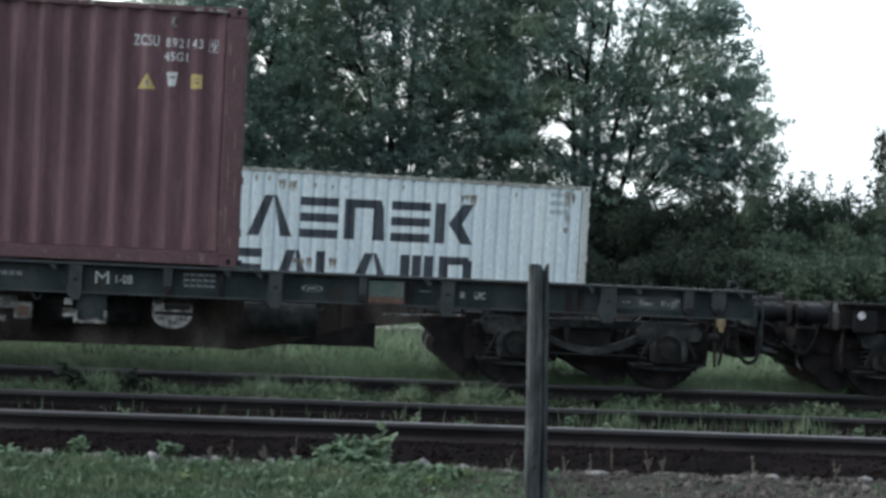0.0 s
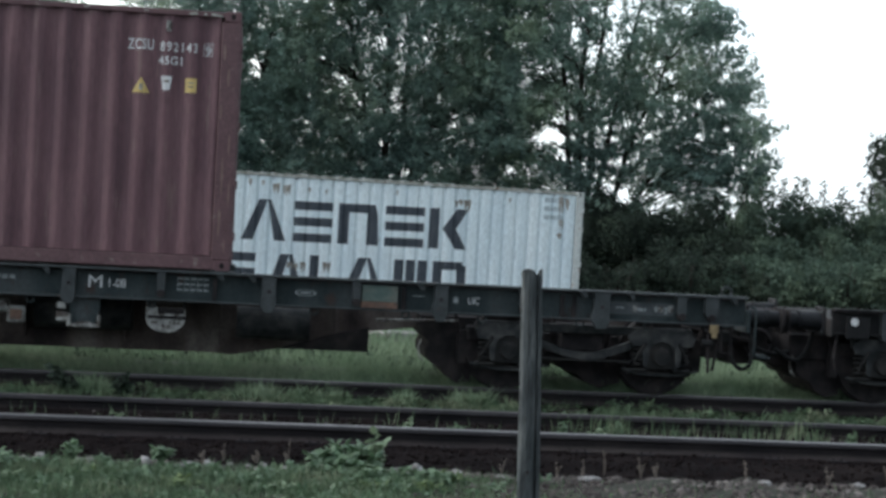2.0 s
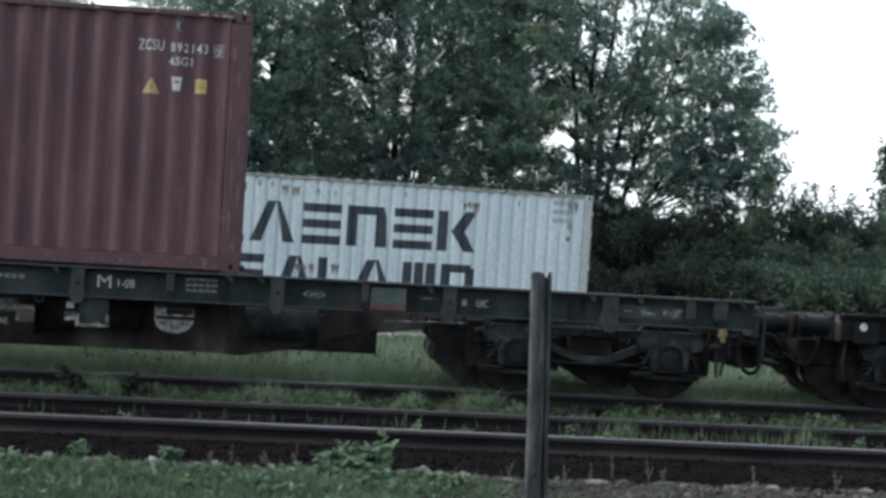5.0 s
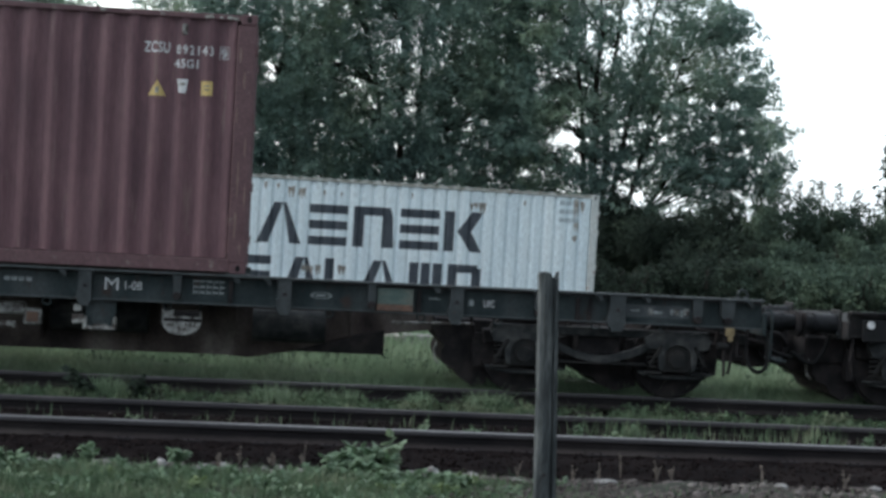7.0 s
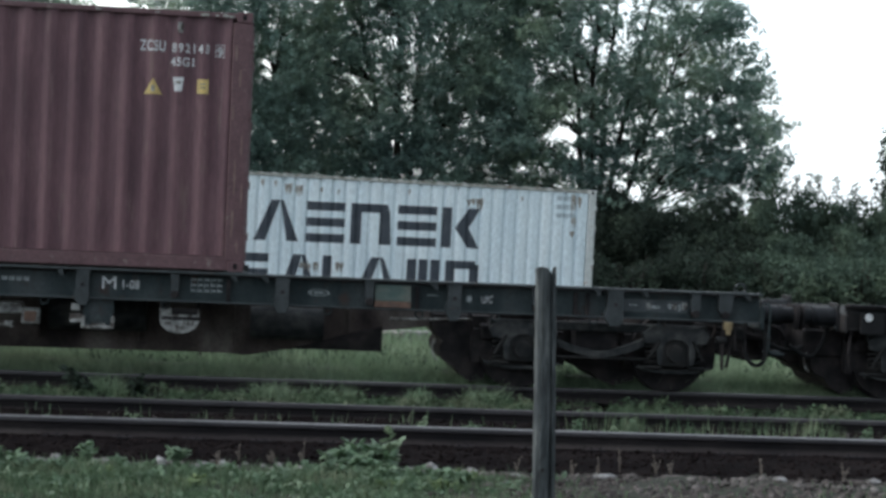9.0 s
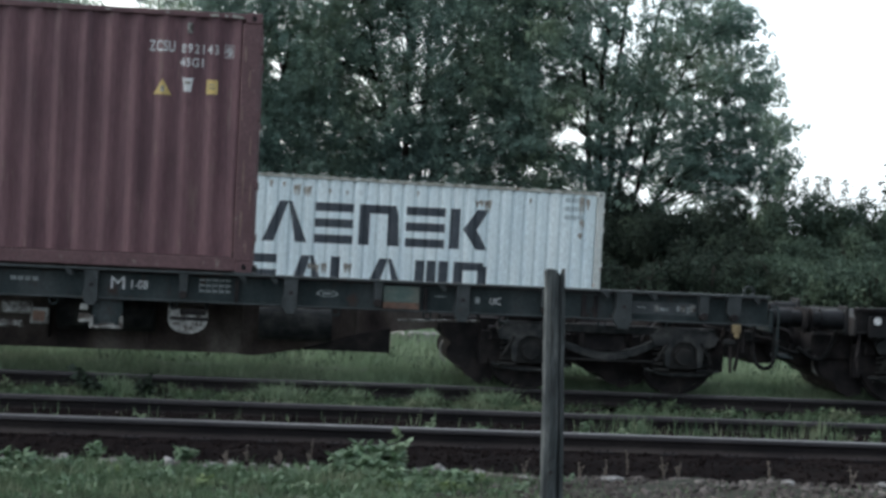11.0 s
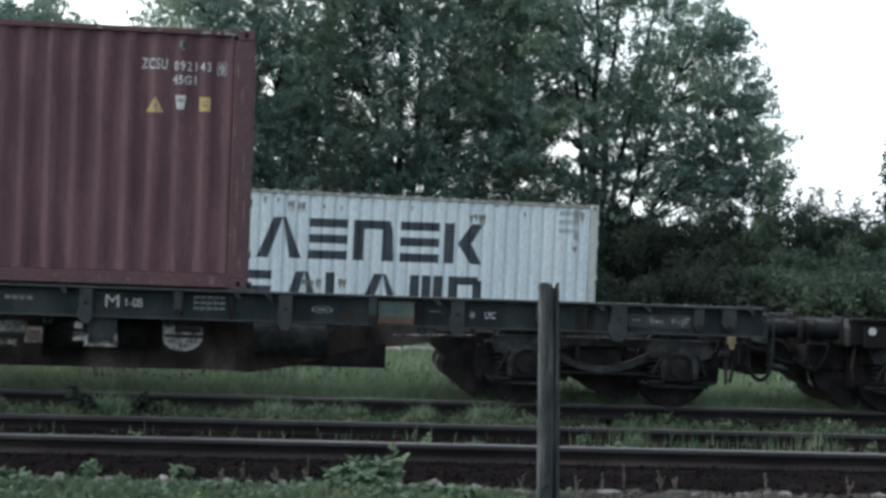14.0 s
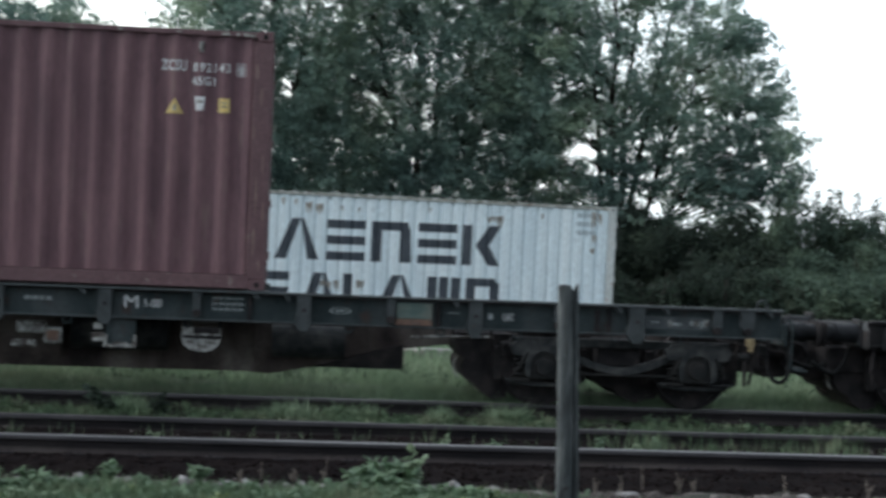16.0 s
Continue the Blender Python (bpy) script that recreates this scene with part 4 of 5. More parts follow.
    for x in (-3.6, -2.2, -0.7, 0.2, 0.9, 1.55, 2.2, 3.0, 3.7, 4.6, 5.3):
        part("cross_member", boxes((x, x + 0.09, 0.1, 2.34, 0.86, 0.998)), GIRDER, wagon)
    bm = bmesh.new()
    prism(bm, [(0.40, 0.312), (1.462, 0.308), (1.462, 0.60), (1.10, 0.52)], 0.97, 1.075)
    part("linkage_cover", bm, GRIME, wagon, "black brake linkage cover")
    # hanging equipment
    bm = boxes((-2.635, -2.435, 0.16, 0.24, 0.55, 0.735), bevel=0.02)
    b1 = part("valve_box", bm, PALE_METAL, wagon, "pale square valve box")
    part("box_face", boxes((-2.60, -2.47, 0.150, 0.161, 0.585, 0.70), bevel=0.01), RUSTY, b1)
    part("pipe_bracket", boxes((-2.95, -2.62, 0.2, 0.3, 0.66, 0.80), (-3.0, -2.72, 0.22, 0.3, 0.50, 0.58), bevel=0.02), PALE_METAL, wagon)
    step = part("step_panel", boxes((-1.945, -1.61, 0.06, 0.085, 0.56, SILL0 + 0.01), bevel=0.006), WAGON, wagon, "dark hanging step panel")
    part("step_lip", boxes((-1.955, -1.60, -0.06, 0.09, 0.545, 0.575), (-1.955, -1.92, -0.06, 0.06, 0.575, 0.68), (-1.63, -1.60, -0.06, 0.06, 0.575, 0.68), (-1.86, -1.70, 0.052, 0.06, 0.575, 0.60), bevel=0.004), PALE_METAL, step, "pale worn step lip")
    part("step_clip", boxes((-2.075, -1.985, 0.03, 0.07, 0.735, 0.81), (-2.085, -1.965, 0.03, 0.07, 0.60, 0.70), bevel=0.008), PALE_METAL, step)
    bm = bmesh.new()
    prism(bm, [(-1.11, 0.79)] + [(-0.89 - 0.22 * math.cos(q), 0.665 - 0.155 * math.sin(q)) for q in np.linspace(0, math.pi, 13)] + [(-0.67, 0.79)], 0.10, 0.13)
    plate = part("brake_plate", bm, PALE_METAL, wagon, "scraped pale brake lever plate")
    part("lever", boxes((-1.08, -0.66, 0.085, 0.10, 0.665, 0.70), (-0.98, -0.69, 0.085, 0.10, 0.725, 0.79), bevel=0.004), GRIME, plate)
    for x0 in (-1.09, -0.70):
        part("plate_hanger", boxes((x0, x0 + 0.03, 0.10, 0.128, 0.78, SILL0 + 0.01)), BOGIE, plate)
    part("brake_rod", rod(bmesh.new(), (1.5, 0.35, 0.745), (2.45, 0.4, 0.77), 0.014, seg=8), PALE_METAL, wagon)
    part("brake_cylinder", rod(bmesh.new(), (-0.1, 0.75, 0.62), (0.75, 0.75, 0.62), 0.19, seg=24), DUSTY, wagon)
    part("air_tank", rod(bmesh.new(), (-2.4, 0.8, 0.66), (-1.3, 0.8, 0.66), 0.2, seg=24), DUSTY, wagon)
    make_bogie(wagon, 3.92, YC)
    make_bogie(wagon, -11.9, YC)
    for y in (YC - 0.875, YC + 0.875):
        make_buffer(wagon, W_END + 0.02, y, 0.96, 1)
        make_buffer(wagon, W_START - 0.02, y, 1.03, -1)
    # end fittings: uncoupling lever, hoses, chains, top ring
    part("lever_plate", boxes((5.345, 5.45, -0.012, 0.01, 0.78, 0.875), (5.375, 5.435, -0.014, 0.008, 0.72, 0.79), bevel=0.008), OCHRE, wagon, "faded yellow shunter's lever")
    part("chain", tube(bmesh.new(), [(5.36, 0.05, 0.86), (5.35, 0.05, 0.62), (5.36, 0.05, 0.31)], 0.02, 6), GRIME, wagon)
    part("chain", tube(bmesh.new(), [(5.46, 0.12, 0.86), (5.48, 0.12, 0.6), (5.43, 0.12, 0.33)], 0.02, 6), GRIME, wagon)
    part("lever_knob", rod(bmesh.new(), (5.27, 0.04, 0.66), (5.39, 0.04, 0.66), 0.04, seg=10), BOGIE, wagon)
    hose = [(5.70, 0.30, 0.86), (5.66, 0.22, 0.62), (5.70, 0.15, 0.43), (5.80, 0.12, 0.37), (5.90, 0.15, 0.45), (5.93, 0.25, 0.65), (5.90, 0.3, 0.9)]
    part("air_hose", tube(bmesh.new(), smooth_path(hose), 0.024, 8), RUBBER, wagon, "looped black rubber air hose", True)
    hose = [(5.84, 0.6, 0.88), (5.92, 0.6, 0.70), (6.12, 0.6, 0.58), (6.34, 0.6, 0.53), (6.56, 0.6, 0.60), (6.72, 0.6, 0.75), (6.80, 0.6, 0.88)]
    part("air_hose", tube(bmesh.new(), smooth_path(hose), 0.026, 8), RUBBER, wagon, "black rubber air hose between the wagons", True)
    part("handrail", tube(bmesh.new(), smooth_path([(5.84, 0.06, 1.10), (5.89, 0.0, 1.05), (5.89, 0.0, 0.62), (5.92, 0.03, 0.53), (6.10, 0.06, 0.51)]), 0.014, 8), WAGON, wagon, "thin bent grab rail", True)
    part("coupling_screw", rod(bmesh.new(), (5.85, YC, 1.0), (6.80, YC, 0.98), 0.06, seg=12), GRIME, wagon)
    part("coupling_hook", boxes((6.0, 6.3, YC - 0.06, YC + 0.06, 0.85, 1.05), (6.34, 6.55, YC - 0.07, YC + 0.07, 0.88, 1.04), bevel=0.02), GRIME, wagon)
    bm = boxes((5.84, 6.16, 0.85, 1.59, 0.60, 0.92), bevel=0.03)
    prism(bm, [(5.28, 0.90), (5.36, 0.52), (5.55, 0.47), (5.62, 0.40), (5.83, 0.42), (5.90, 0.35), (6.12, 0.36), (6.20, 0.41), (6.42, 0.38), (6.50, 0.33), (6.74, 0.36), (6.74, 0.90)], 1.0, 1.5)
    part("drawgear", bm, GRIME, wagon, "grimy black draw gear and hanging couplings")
    part("coupling_link", ring(bmesh.new(), (6.22, 0.95, 0.62), 0.17, 0.028, "y", 18), GRIME, wagon, "hanging steel coupling link", True)
    part("brake_pipe", tube(bmesh.new(), [(5.15, 0.55, 0.80), (5.6, 0.5, 0.74), (5.85, 0.45, 0.70), (6.05, 0.42, 0.66)], 0.03, 8), GRIME, wagon)
    part("brake_cock", boxes((5.50, 5.66, 0.20, 0.32, 0.66, 0.80), bevel=0.02), BOGIE, wagon)
    part("step_iron", tube(bmesh.new(), [(5.50, 0.05, 0.86), (5.50, 0.02, 0.55), (5.62, 0.02, 0.55), (5.62, 0.05, 0.86)], 0.014, 6), GRIME, wagon)
    part("air_hose", tube(bmesh.new(), smooth_path([(6.78, 0.5, 0.86), (6.70, 0.48, 0.62), (6.58, 0.46, 0.48), (6.45, 0.46, 0.50), (6.30, 0.48, 0.60)]), 0.026, 8), RUBBER, wagon, "black rubber air hose", True)
    part("coupling_handle", boxes((5.90, 6.10, 0.2, 0.26, 0.515, 0.545)), WAGON_EDGE, wagon)
    bm = ring(bmesh.new(), (5.54, 0.06, SILL1 + 0.055), 0.06, 0.014, "y", 14)
    box(bm, 5.46, 5.62, 0.02, 0.09, SILL1 + 0.008, SILL1 + 0.022)
    part("lifting_ring", bm, WAGON_EDGE, wagon, "steel ring standing on the deck edge", True)


make_wagon()

wagon2 = thing("flat_wagon", 0, D, 0, "dark grimy flat wagon with a white spot on its sill", "railway wagon", "coupled wagons")


def make_second_wagon():
    x0, x1 = 6.82, 24.0
    make_sill(wagon2, x0 + 0.02, x1, 0.0, 0.83, 1.12, WAGON_SOOTY, WAGON_SOOTY)
    make_sill(wagon2, x0 + 0.02, x1, 2 * YC - 0.09, 0.78, 1.005, WAGON_SOOTY, WAGON_SOOTY)
    part("deck", boxes((x0 + 0.03, x1 - 0.03, 0.10, 2 * YC - 0.10, 0.95, 1.01)), DECK, wagon2, "dark oiled deck")
    part("headstock", boxes((x0 - 0.02, x0 + 0.02, 0.0, 2 * YC, 0.80, 1.01), bevel=0.008), WAGON_SOOTY, wagon2)
    part("headstock", boxes((x1 - 0.02, x1 + 0.02, 0.0, 2 * YC, 0.80, 1.01), bevel=0.008), WAGON, wagon2)
    for y in (YC - 0.875, YC + 0.875):
        make_buffer(wagon2, x0 - 0.02, y, 0.96, -1)
    make_bogie(wagon2, 8.42, YC)
    part("drawgear_box", boxes((6.50, 7.0, 0.55, 1.9, 0.46, 0.80), bevel=0.03), GRIME, wagon2)
    make_bogie(wagon2, 21.6, YC)
    part("sign_plate", boxes((6.98, 7.27, -0.02, 0.0, 0.79, 1.04), bevel=0.006), WAGON_SOOTY, wagon2, "dark sign plate")
    part("spot", rod(bmesh.new(), (7.078, -0.02, 0.985), (7.078, -0.026, 0.985), 0.047, seg=20), PALE_MARK, wagon2, "round white spot")
    part("tail_lamp_bracket", boxes((7.02, 7.11, -0.01, 0.03, 1.085, 1.115)), GRIME, wagon2)
    for x in (7.42, 8.3, 9.4, 11.0, 13.0):
        bm = bmesh.new()
        prism(bm, [(x, 1.10), (x, 0.85), (x + 0.03, 0.77), (x + 0.10, 0.77), (x + 0.14, 0.85), (x + 0.14, 1.10)], -0.008, 0.09)
        part("stake_pocket", bm, WAGON_EDGE, wagon2)
    part("middle_girder", boxes((7.0, 23.8, 1.0, 1.4, 0.70, 0.95)), GIRDER, wagon2)
    part("chain", tube(bmesh.new(), [(6.90, 0.05, 0.83), (6.86, 0.02, 0.55), (6.90, 0.05, 0.36)], 0.02, 6), GRIME, wagon2)


make_second_wagon()

# ---- the post by the fence line ----
def make_post():
    p = thing("wooden_post", 1.80, 10.0, -0.22, "weathered grey split wooden post standing in grass", "post")
    bm = bmesh.new()
    rng = random.Random(4)
    H, levels = 1.885, 46
    rings = []
    # outline with two rounded lobes and a groove between, front then back
    front = [(-0.070, 0.0), (-0.062, -0.037), (-0.030, -0.050), (0.008, -0.050), (0.022, -0.044), (0.031, -0.018), (0.040, -0.040), (0.058, -0.036), (0.070, 0.0)]
    back = [(x, 0.045 if abs(x) < 0.065 else 0.02) for x, _ in front]
    prof = front + back[::-1]
    n, m = len(prof), len(front)
    drop = [0.035, 0.008, 0.0, 0.006, 0.055, 0.085, 0.050, 0.0, 0.02]
    for k in range(levels + 1):
        z = H * k / levels
        f = 1.04 - 0.10 * k / levels
        dx = -0.064 * k / levels + 0.05
        ringv = []
        for i, (x, y) in enumerate(prof):
            j = i if i < m else n - 1 - i
            top = -drop[j] - 0.008 * rng.random() if k == levels else 0.0
            wob = Vector((i * 0.9, z * 3.5, 0.0))
            nx, ny = noise.noise(wob) * 0.004, noise.noise(wob + Vector((7, 0, 3))) * 0.007 + noise.noise(Vector((i * 2.3, z * 22, 1))) * 0.003
            ringv.append(bm.verts.new((x * f + dx + nx + rng.uniform(-0.0015, 0.0015), y * f + ny, z + top)))
        rings.append(ringv)
    for a, b in zip(rings, rings[1:]):
        for i in range(n):
            bm.faces.new((a[i], a[(i + 1) % n], b[(i + 1) % n], b[i]))
    t = rings[-1]
    for i in range(m - 1):
        bm.faces.new((t[i], t[i + 1], t[n - 2 - i], t[n - 1 - i]))
    bm.faces.new(rings[0][::-1])
    part("shaft", bm, POST_WOOD, p)
    # an old bolt hole and long drying cracks
    hx = 0.012
    part("bolt_hole", rod(bmesh.new(), (hx, -0.049, 0.60), (hx, -0.0535, 0.60), 0.012, seg=10), CRACK, p)
    bm = bmesh.new()
    for x, z0, z1 in ((-0.02, 1.1, 1.62), (0.005, 0.9, 1.25), (-0.035, 0.55, 0.95), (0.0, 1.35, 1.7), (-0.03, 1.45, 1.75)):
        for i in range(4):
            za, zb = z0 + (z1 - z0) * i / 4, z0 + (z1 - z0) * (i + 1) / 4
            off = lambda z: x + 0.05 - 0.064 * z / 1.87
            rod(bm, (off(za) + 0.002 * (i % 2), -0.0475, za), (off(zb) + 0.002 * ((i + 1) % 2), -0.0475, zb), 0.0022, seg=5)
    part("crack", bm, CRACK, p, kind="stuff")


make_post()

# ---- vegetation ----
def leaf_cloud(rng, centres, radii, per, size, flat_z=0.7):
    """Small pointed leaves round clump centres: vertices and faces."""
    n = len(centres) * per
    c = np.repeat(np.asarray(centres), per, axis=0)
    r = np.repeat(np.asarray(radii), per)[:, None]
    q = rng.normal(0, 1, (n, 3))
    q *= rng.random((n, 1)) ** 0.45 / np.linalg.norm(q, axis=1, keepdims=True)
    p = c + q * r * np.array([1, 1, flat_z])
    d = rng.normal(0, 1, (n, 3)) + np.array([0, 0, -0.35])
    d /= np.linalg.norm(d, axis=1, keepdims=True)
    side = np.cross(d, rng.normal(0, 1, (n, 3)))
    side /= np.linalg.norm(side, axis=1, keepdims=True)
    L = rng.uniform(size[0], size[1], (n, 1))
    w = L * rng.uniform(0.34, 0.5, (n, 1))
    up = np.cross(d, side)
    v = np.stack([p, p + d * L * 0.45 + side * w * 0.5 + up * L * 0.06, p + d * L, p + d * L * 0.45 - side * w * 0.5 + up * L * 0.06], 1).reshape(-1, 3)
    f = np.arange(n * 4).reshape(n, 4)
    return v, f


def twig_points(rng, centres, radii, subs, layer):
    """Points scattered in flattened balls round the centres."""
    n = len(centres) * subs
    q = rng.normal(0, 1, (n, 3))
    q *= rng.random((n, 1)) ** 0.4 / np.linalg.norm(q, axis=1, keepdims=True)
    return np.repeat(centres, subs, axis=0) + q * np.repeat(radii, subs)[:, None] * np.array([1, 1, layer])


def make_tree(name, base, stems, lobes, n_clumps, per, label, seed, leaf=(0.10, 0.20), mat=None, depth=2.6, gaps=(), layer=0.7, spread=(0.36, 0.85), subs=8, twig=(0.11, 0.23), group="trees behind the siding"):
    """lobes: ellipses (x, z, rx, rz) of the crown in the tree's own upright plane, deep in y; stems: (lean in x, lean in y, height, radius)."""
    rng = np.random.default_rng(seed)
    t = thing(name, *base, label, "tree", group)
    tops = []
    for k, (lx, ly, h, r) in enumerate(stems):
        pts, rad = [], []
        for i in range(9):
            u = i / 8
            pts.append(((k - len(stems) / 2) * 0.16 + lx * u ** 1.3 + rng.normal(0, 0.06) * (i > 0), ly * u + rng.normal(0, 0.06) * (i > 0), h * u))
            rad.append(r * (1 - 0.85 * u) + 0.012)
        part("trunk", tube(bmesh.new(), pts, rad, 9), BARK, t, smooth=True)
        tops += [(np.array(p), q) for p, q in zip(pts[2:], rad[2:])]
    area = np.array([a[2] * a[3] for a in lobes]) ** 0.8
    pick = rng.choice(len(lobes), n_clumps, p=area / area.sum())
    centres, sprays = [], []
    for q in pick:
        lx, lz, rx, rz = lobes[q]
        while True:
            u = rng.uniform(-1, 1, 3)
            if (u ** 2).sum() < 1:
                break
        centres.append(np.array([lx + rx * u[0], depth * u[1], lz + rz * u[2]]))
    # sprays that stick out of the outline
    for lx, lz, rx, rz in lobes:
        for _ in range(int(7 * (rx + rz))):
            a = rng.uniform(0, 2 * math.pi)
            q = rng.uniform(0.92, 1.10)
            c = np.array([lx + rx * q * math.cos(a), depth * rng.uniform(-0.5, 0.5), lz + rz * q * math.sin(a)])
            if c[2] > 1.5:
                sprays.append(c)
    centres = np.array(centres)
    limb = bmesh.new()
    for c in centres[::5]:
        # a limb from a stem below the clump
        best = min(tops, key=lambda s: np.linalg.norm((s[0] - c) * np.array([1, 1, 0.6])) + (6 if s[0][2] > c[2] - 0.2 else 0))
        a, r0 = best
        m = (a + c) / 2 + np.array([0, 0, 0.12 * np.linalg.norm(c - a)]) + rng.normal(0, 0.10, 3)
        tube(limb, [a, m, c], [min(r0 * 0.5, 0.035), min(r0 * 0.35, 0.022), 0.007], 5)
    part("limb", limb, BARK, t, "many thin dark limbs", kind="stuff", smooth=True)
    # each clump is a few twigs, each twig a tight spray of leaves
    twigs = twig_points(rng, centres, rng.uniform(*spread, len(centres)), subs, layer)
    twigs = np.concatenate([twigs, twig_points(rng, np.array(sprays), rng.uniform(0.15, 0.40, len(sprays)), 4, 1.0)])
    keep = np.ones(len(twigs), bool)
    for gx, gz, rx, rz in gaps:
        wide = 1 + twigs[:, 1] / 52
        d = (((twigs[:, 0] + base[0]) / wide - gx) / (0.85 * rx)) ** 2 + ((twigs[:, 2] - gz) / (0.85 * rz)) ** 2
        keep &= (d > rng.uniform(0.75, 1.5, len(twigs))) | (rng.random(len(twigs)) < 0.12)
    twigs = twigs[keep]
    v, f = leaf_cloud(rng, twigs, rng.uniform(*twig, len(twigs)), per, leaf, 0.8)
    raw("crown", v, f, mat or LEAF, t, "dense uneven dark green foliage with gaps")
    return t


TY = 52.0
# where the sky shows through the crowns: x, height, half width, half height
SKY_GAPS = ((9.70, 4.85, 0.55, 0.34), (10.05, 4.15, 0.36, 0.26), (9.25, 4.55, 0.35, 0.18), (12.35, 3.05, 0.85, 0.15), (13.3, 3.0, 0.5, 0.13), (11.62, 4.85, 0.20, 0.28), (11.95, 4.0, 0.45, 0.16), (4.24, 4.05, 0.22, 0.40), (4.95, 3.32, 0.32, 0.18), (0.75, 7.50, 0.55, 0.22), (0.35, 7.30, 0.25, 0.20), (0.05, 7.87, 0.24, 0.18), (0.02, 6.50, 0.36, 0.48), (12.20, 8.25, 0.16, 0.22), (6.70, 6.98, 0.32, 0.10), (6.50, 5.20, 0.20, 0.30), (7.0, 5.2, 0.22, 0.22), (6.05, 3.55, 0.22, 0.18), (7.3, 3.6, 0.18, 0.40), (7.7, 3.5, 0.12, 0.35), (8.4, 3.55, 0.35, 0.16), (4.02, 7.55, 0.18, 0.24), (4.6, 7.65, 0.16, 0.14), (1.55, 4.85, 0.28, 0.16), (1.7, 4.55, 0.12, 0.16), (8.75, 6.9, 0.22, 0.55), (8.55, 7.7, 0.2, 0.3), (1.55, 8.9, 0.4, 0.14), (0.2, 4.05, 0.12, 0.2), (6.1, 6.5, 0.2, 0.14), (4.5, 5.8, 0.16, 0.3), (6.0, 5.9, 0.14, 0.3), (10.9, 7.4, 0.2, 0.5), (11.5, 8.7, 0.2, 0.5), (10.3, 8.3, 0.2, 0.3), (13.6, 6.4, 0.3, 0.15), (14.6, 5.2, 0.3, 0.14), (14.2, 7.4, 0.25, 0.2), (15.6, 4.6, 0.35, 0.12), (13.2, 4.4, 0.35, 0.1), (12.7, 5.6, 0.3, 0.12), (15.3, 6.2, 0.25, 0.14), (15.4, 3.35, 0.4, 0.14))
make_tree("tree", (11.0, TY, 0.05), [(-0.9, 0.3, 9.5, 0.13), (-0.2, -0.4, 11.0, 0.16), (0.5, 0.4, 10.5, 0.14), (1.5, 0.0, 10.0, 0.13), (2.6, -0.2, 8.5, 0.11), (3.8, 0.2, 6.5, 0.09)],
          [(0.2, 8.2, 3.8, 4.0), (2.0, 6.9, 2.8, 3.0), (4.0, 5.4, 1.8, 1.2), (2.9, 8.7, 1.0, 1.2), (-2.6, 5.2, 2.2, 2.2), (1.6, 4.0, 2.6, 0.8), (-0.8, 11.0, 3.0, 2.2), (4.9, 5.2, 0.9, 0.55), (6.0, 5.3, 0.4, 0.22), (4.4, 6.9, 0.8, 0.6), (4.1, 8.6, 0.4, 0.5), (-0.6, 2.9, 2.2, 1.2), (3.2, 2.6, 2.2, 0.7), (4.2, 4.2, 1.7, 0.8), (5.0, 3.5, 0.9, 0.6), (3.4, 3.7, 2.4, 0.8), (-0.2, 5.8, 1.8, 1.6), (-1.6, 4.0, 1.8, 1.4), (-0.4, 7.6, 2.2, 2.0), (-2.2, 8.2, 1.6, 1.8), (1.4, 5.4, 1.8, 1.2), (4.8, 6.4, 0.6, 0.55), (5.1, 4.5, 0.8, 0.5), (4.9, 3.8, 0.8, 0.5), (3.6, 8.7, 0.55, 0.55), (5.5, 5.4, 0.5, 0.35), (4.2, 7.3, 0.55, 0.5), (3.4, 7.6, 0.8, 0.8)],
          1210, 12, "tall many-stemmed tree with an airy dark green crown", 11, leaf=(0.085, 0.17), layer=0.6, spread=(0.30, 0.80), subs=8, twig=(0.09, 0.19), gaps=SKY_GAPS)
make_tree("tree", (4.6, TY + 1.0, 0.05), [(-1.6, 0.3, 10, 0.13), (-0.5, -0.4, 11.0, 0.15), (0.6, 0.4, 11, 0.14), (1.6, 0.0, 9.5, 0.11)],
          [(0, 8.0, 3.8, 3.6), (-2.0, 5.8, 2.4, 2.2), (1.8, 5.6, 2.4, 2.2), (3.2, 7.0, 1.8, 4.0), (-2.8, 8.0, 2.2, 2.6), (3.6, 3.6, 1.6, 1.4), (0, 4.2, 3.6, 1.2), (-1.2, 4.6, 2.4, 1.4), (-0.6, 3.6, 3.2, 1.2), (0, 3.0, 3.8, 1.0), (0, 11.0, 3.5, 2.2), (1.2, 7.4, 2.4, 2.0), (3.6, 6.2, 1.4, 2.4), (3.4, 9.0, 1.8, 1.6), (0.4, 9.4, 3.2, 1.4)],
          1650, 12, "tall leafy tree with slender stems", 12, leaf=(0.09, 0.17), layer=0.8, spread=(0.4, 0.95), gaps=SKY_GAPS)
make_tree("tree", (-0.6, TY + 0.4, 0.05), [(-1.4, 0.2, 9.5, 0.12), (0.1, -0.3, 10.5, 0.14), (1.2, 0.3, 10, 0.12)],
          [(-0.2, 7.6, 2.9, 3.2), (-1.8, 8.0, 2.0, 2.0), (0.8, 5.2, 2.2, 2.2), (-0.6, 4.4, 2.8, 1.4), (0.6, 3.0, 3.0, 1.0), (0, 10.8, 3.4, 1.6), (1.6, 6.8, 1.6, 2.0)],
          1130, 12, "tall dark leafy tree above the containers", 13, leaf=(0.09, 0.17), layer=0.8, spread=(0.4, 0.95), gaps=SKY_GAPS)
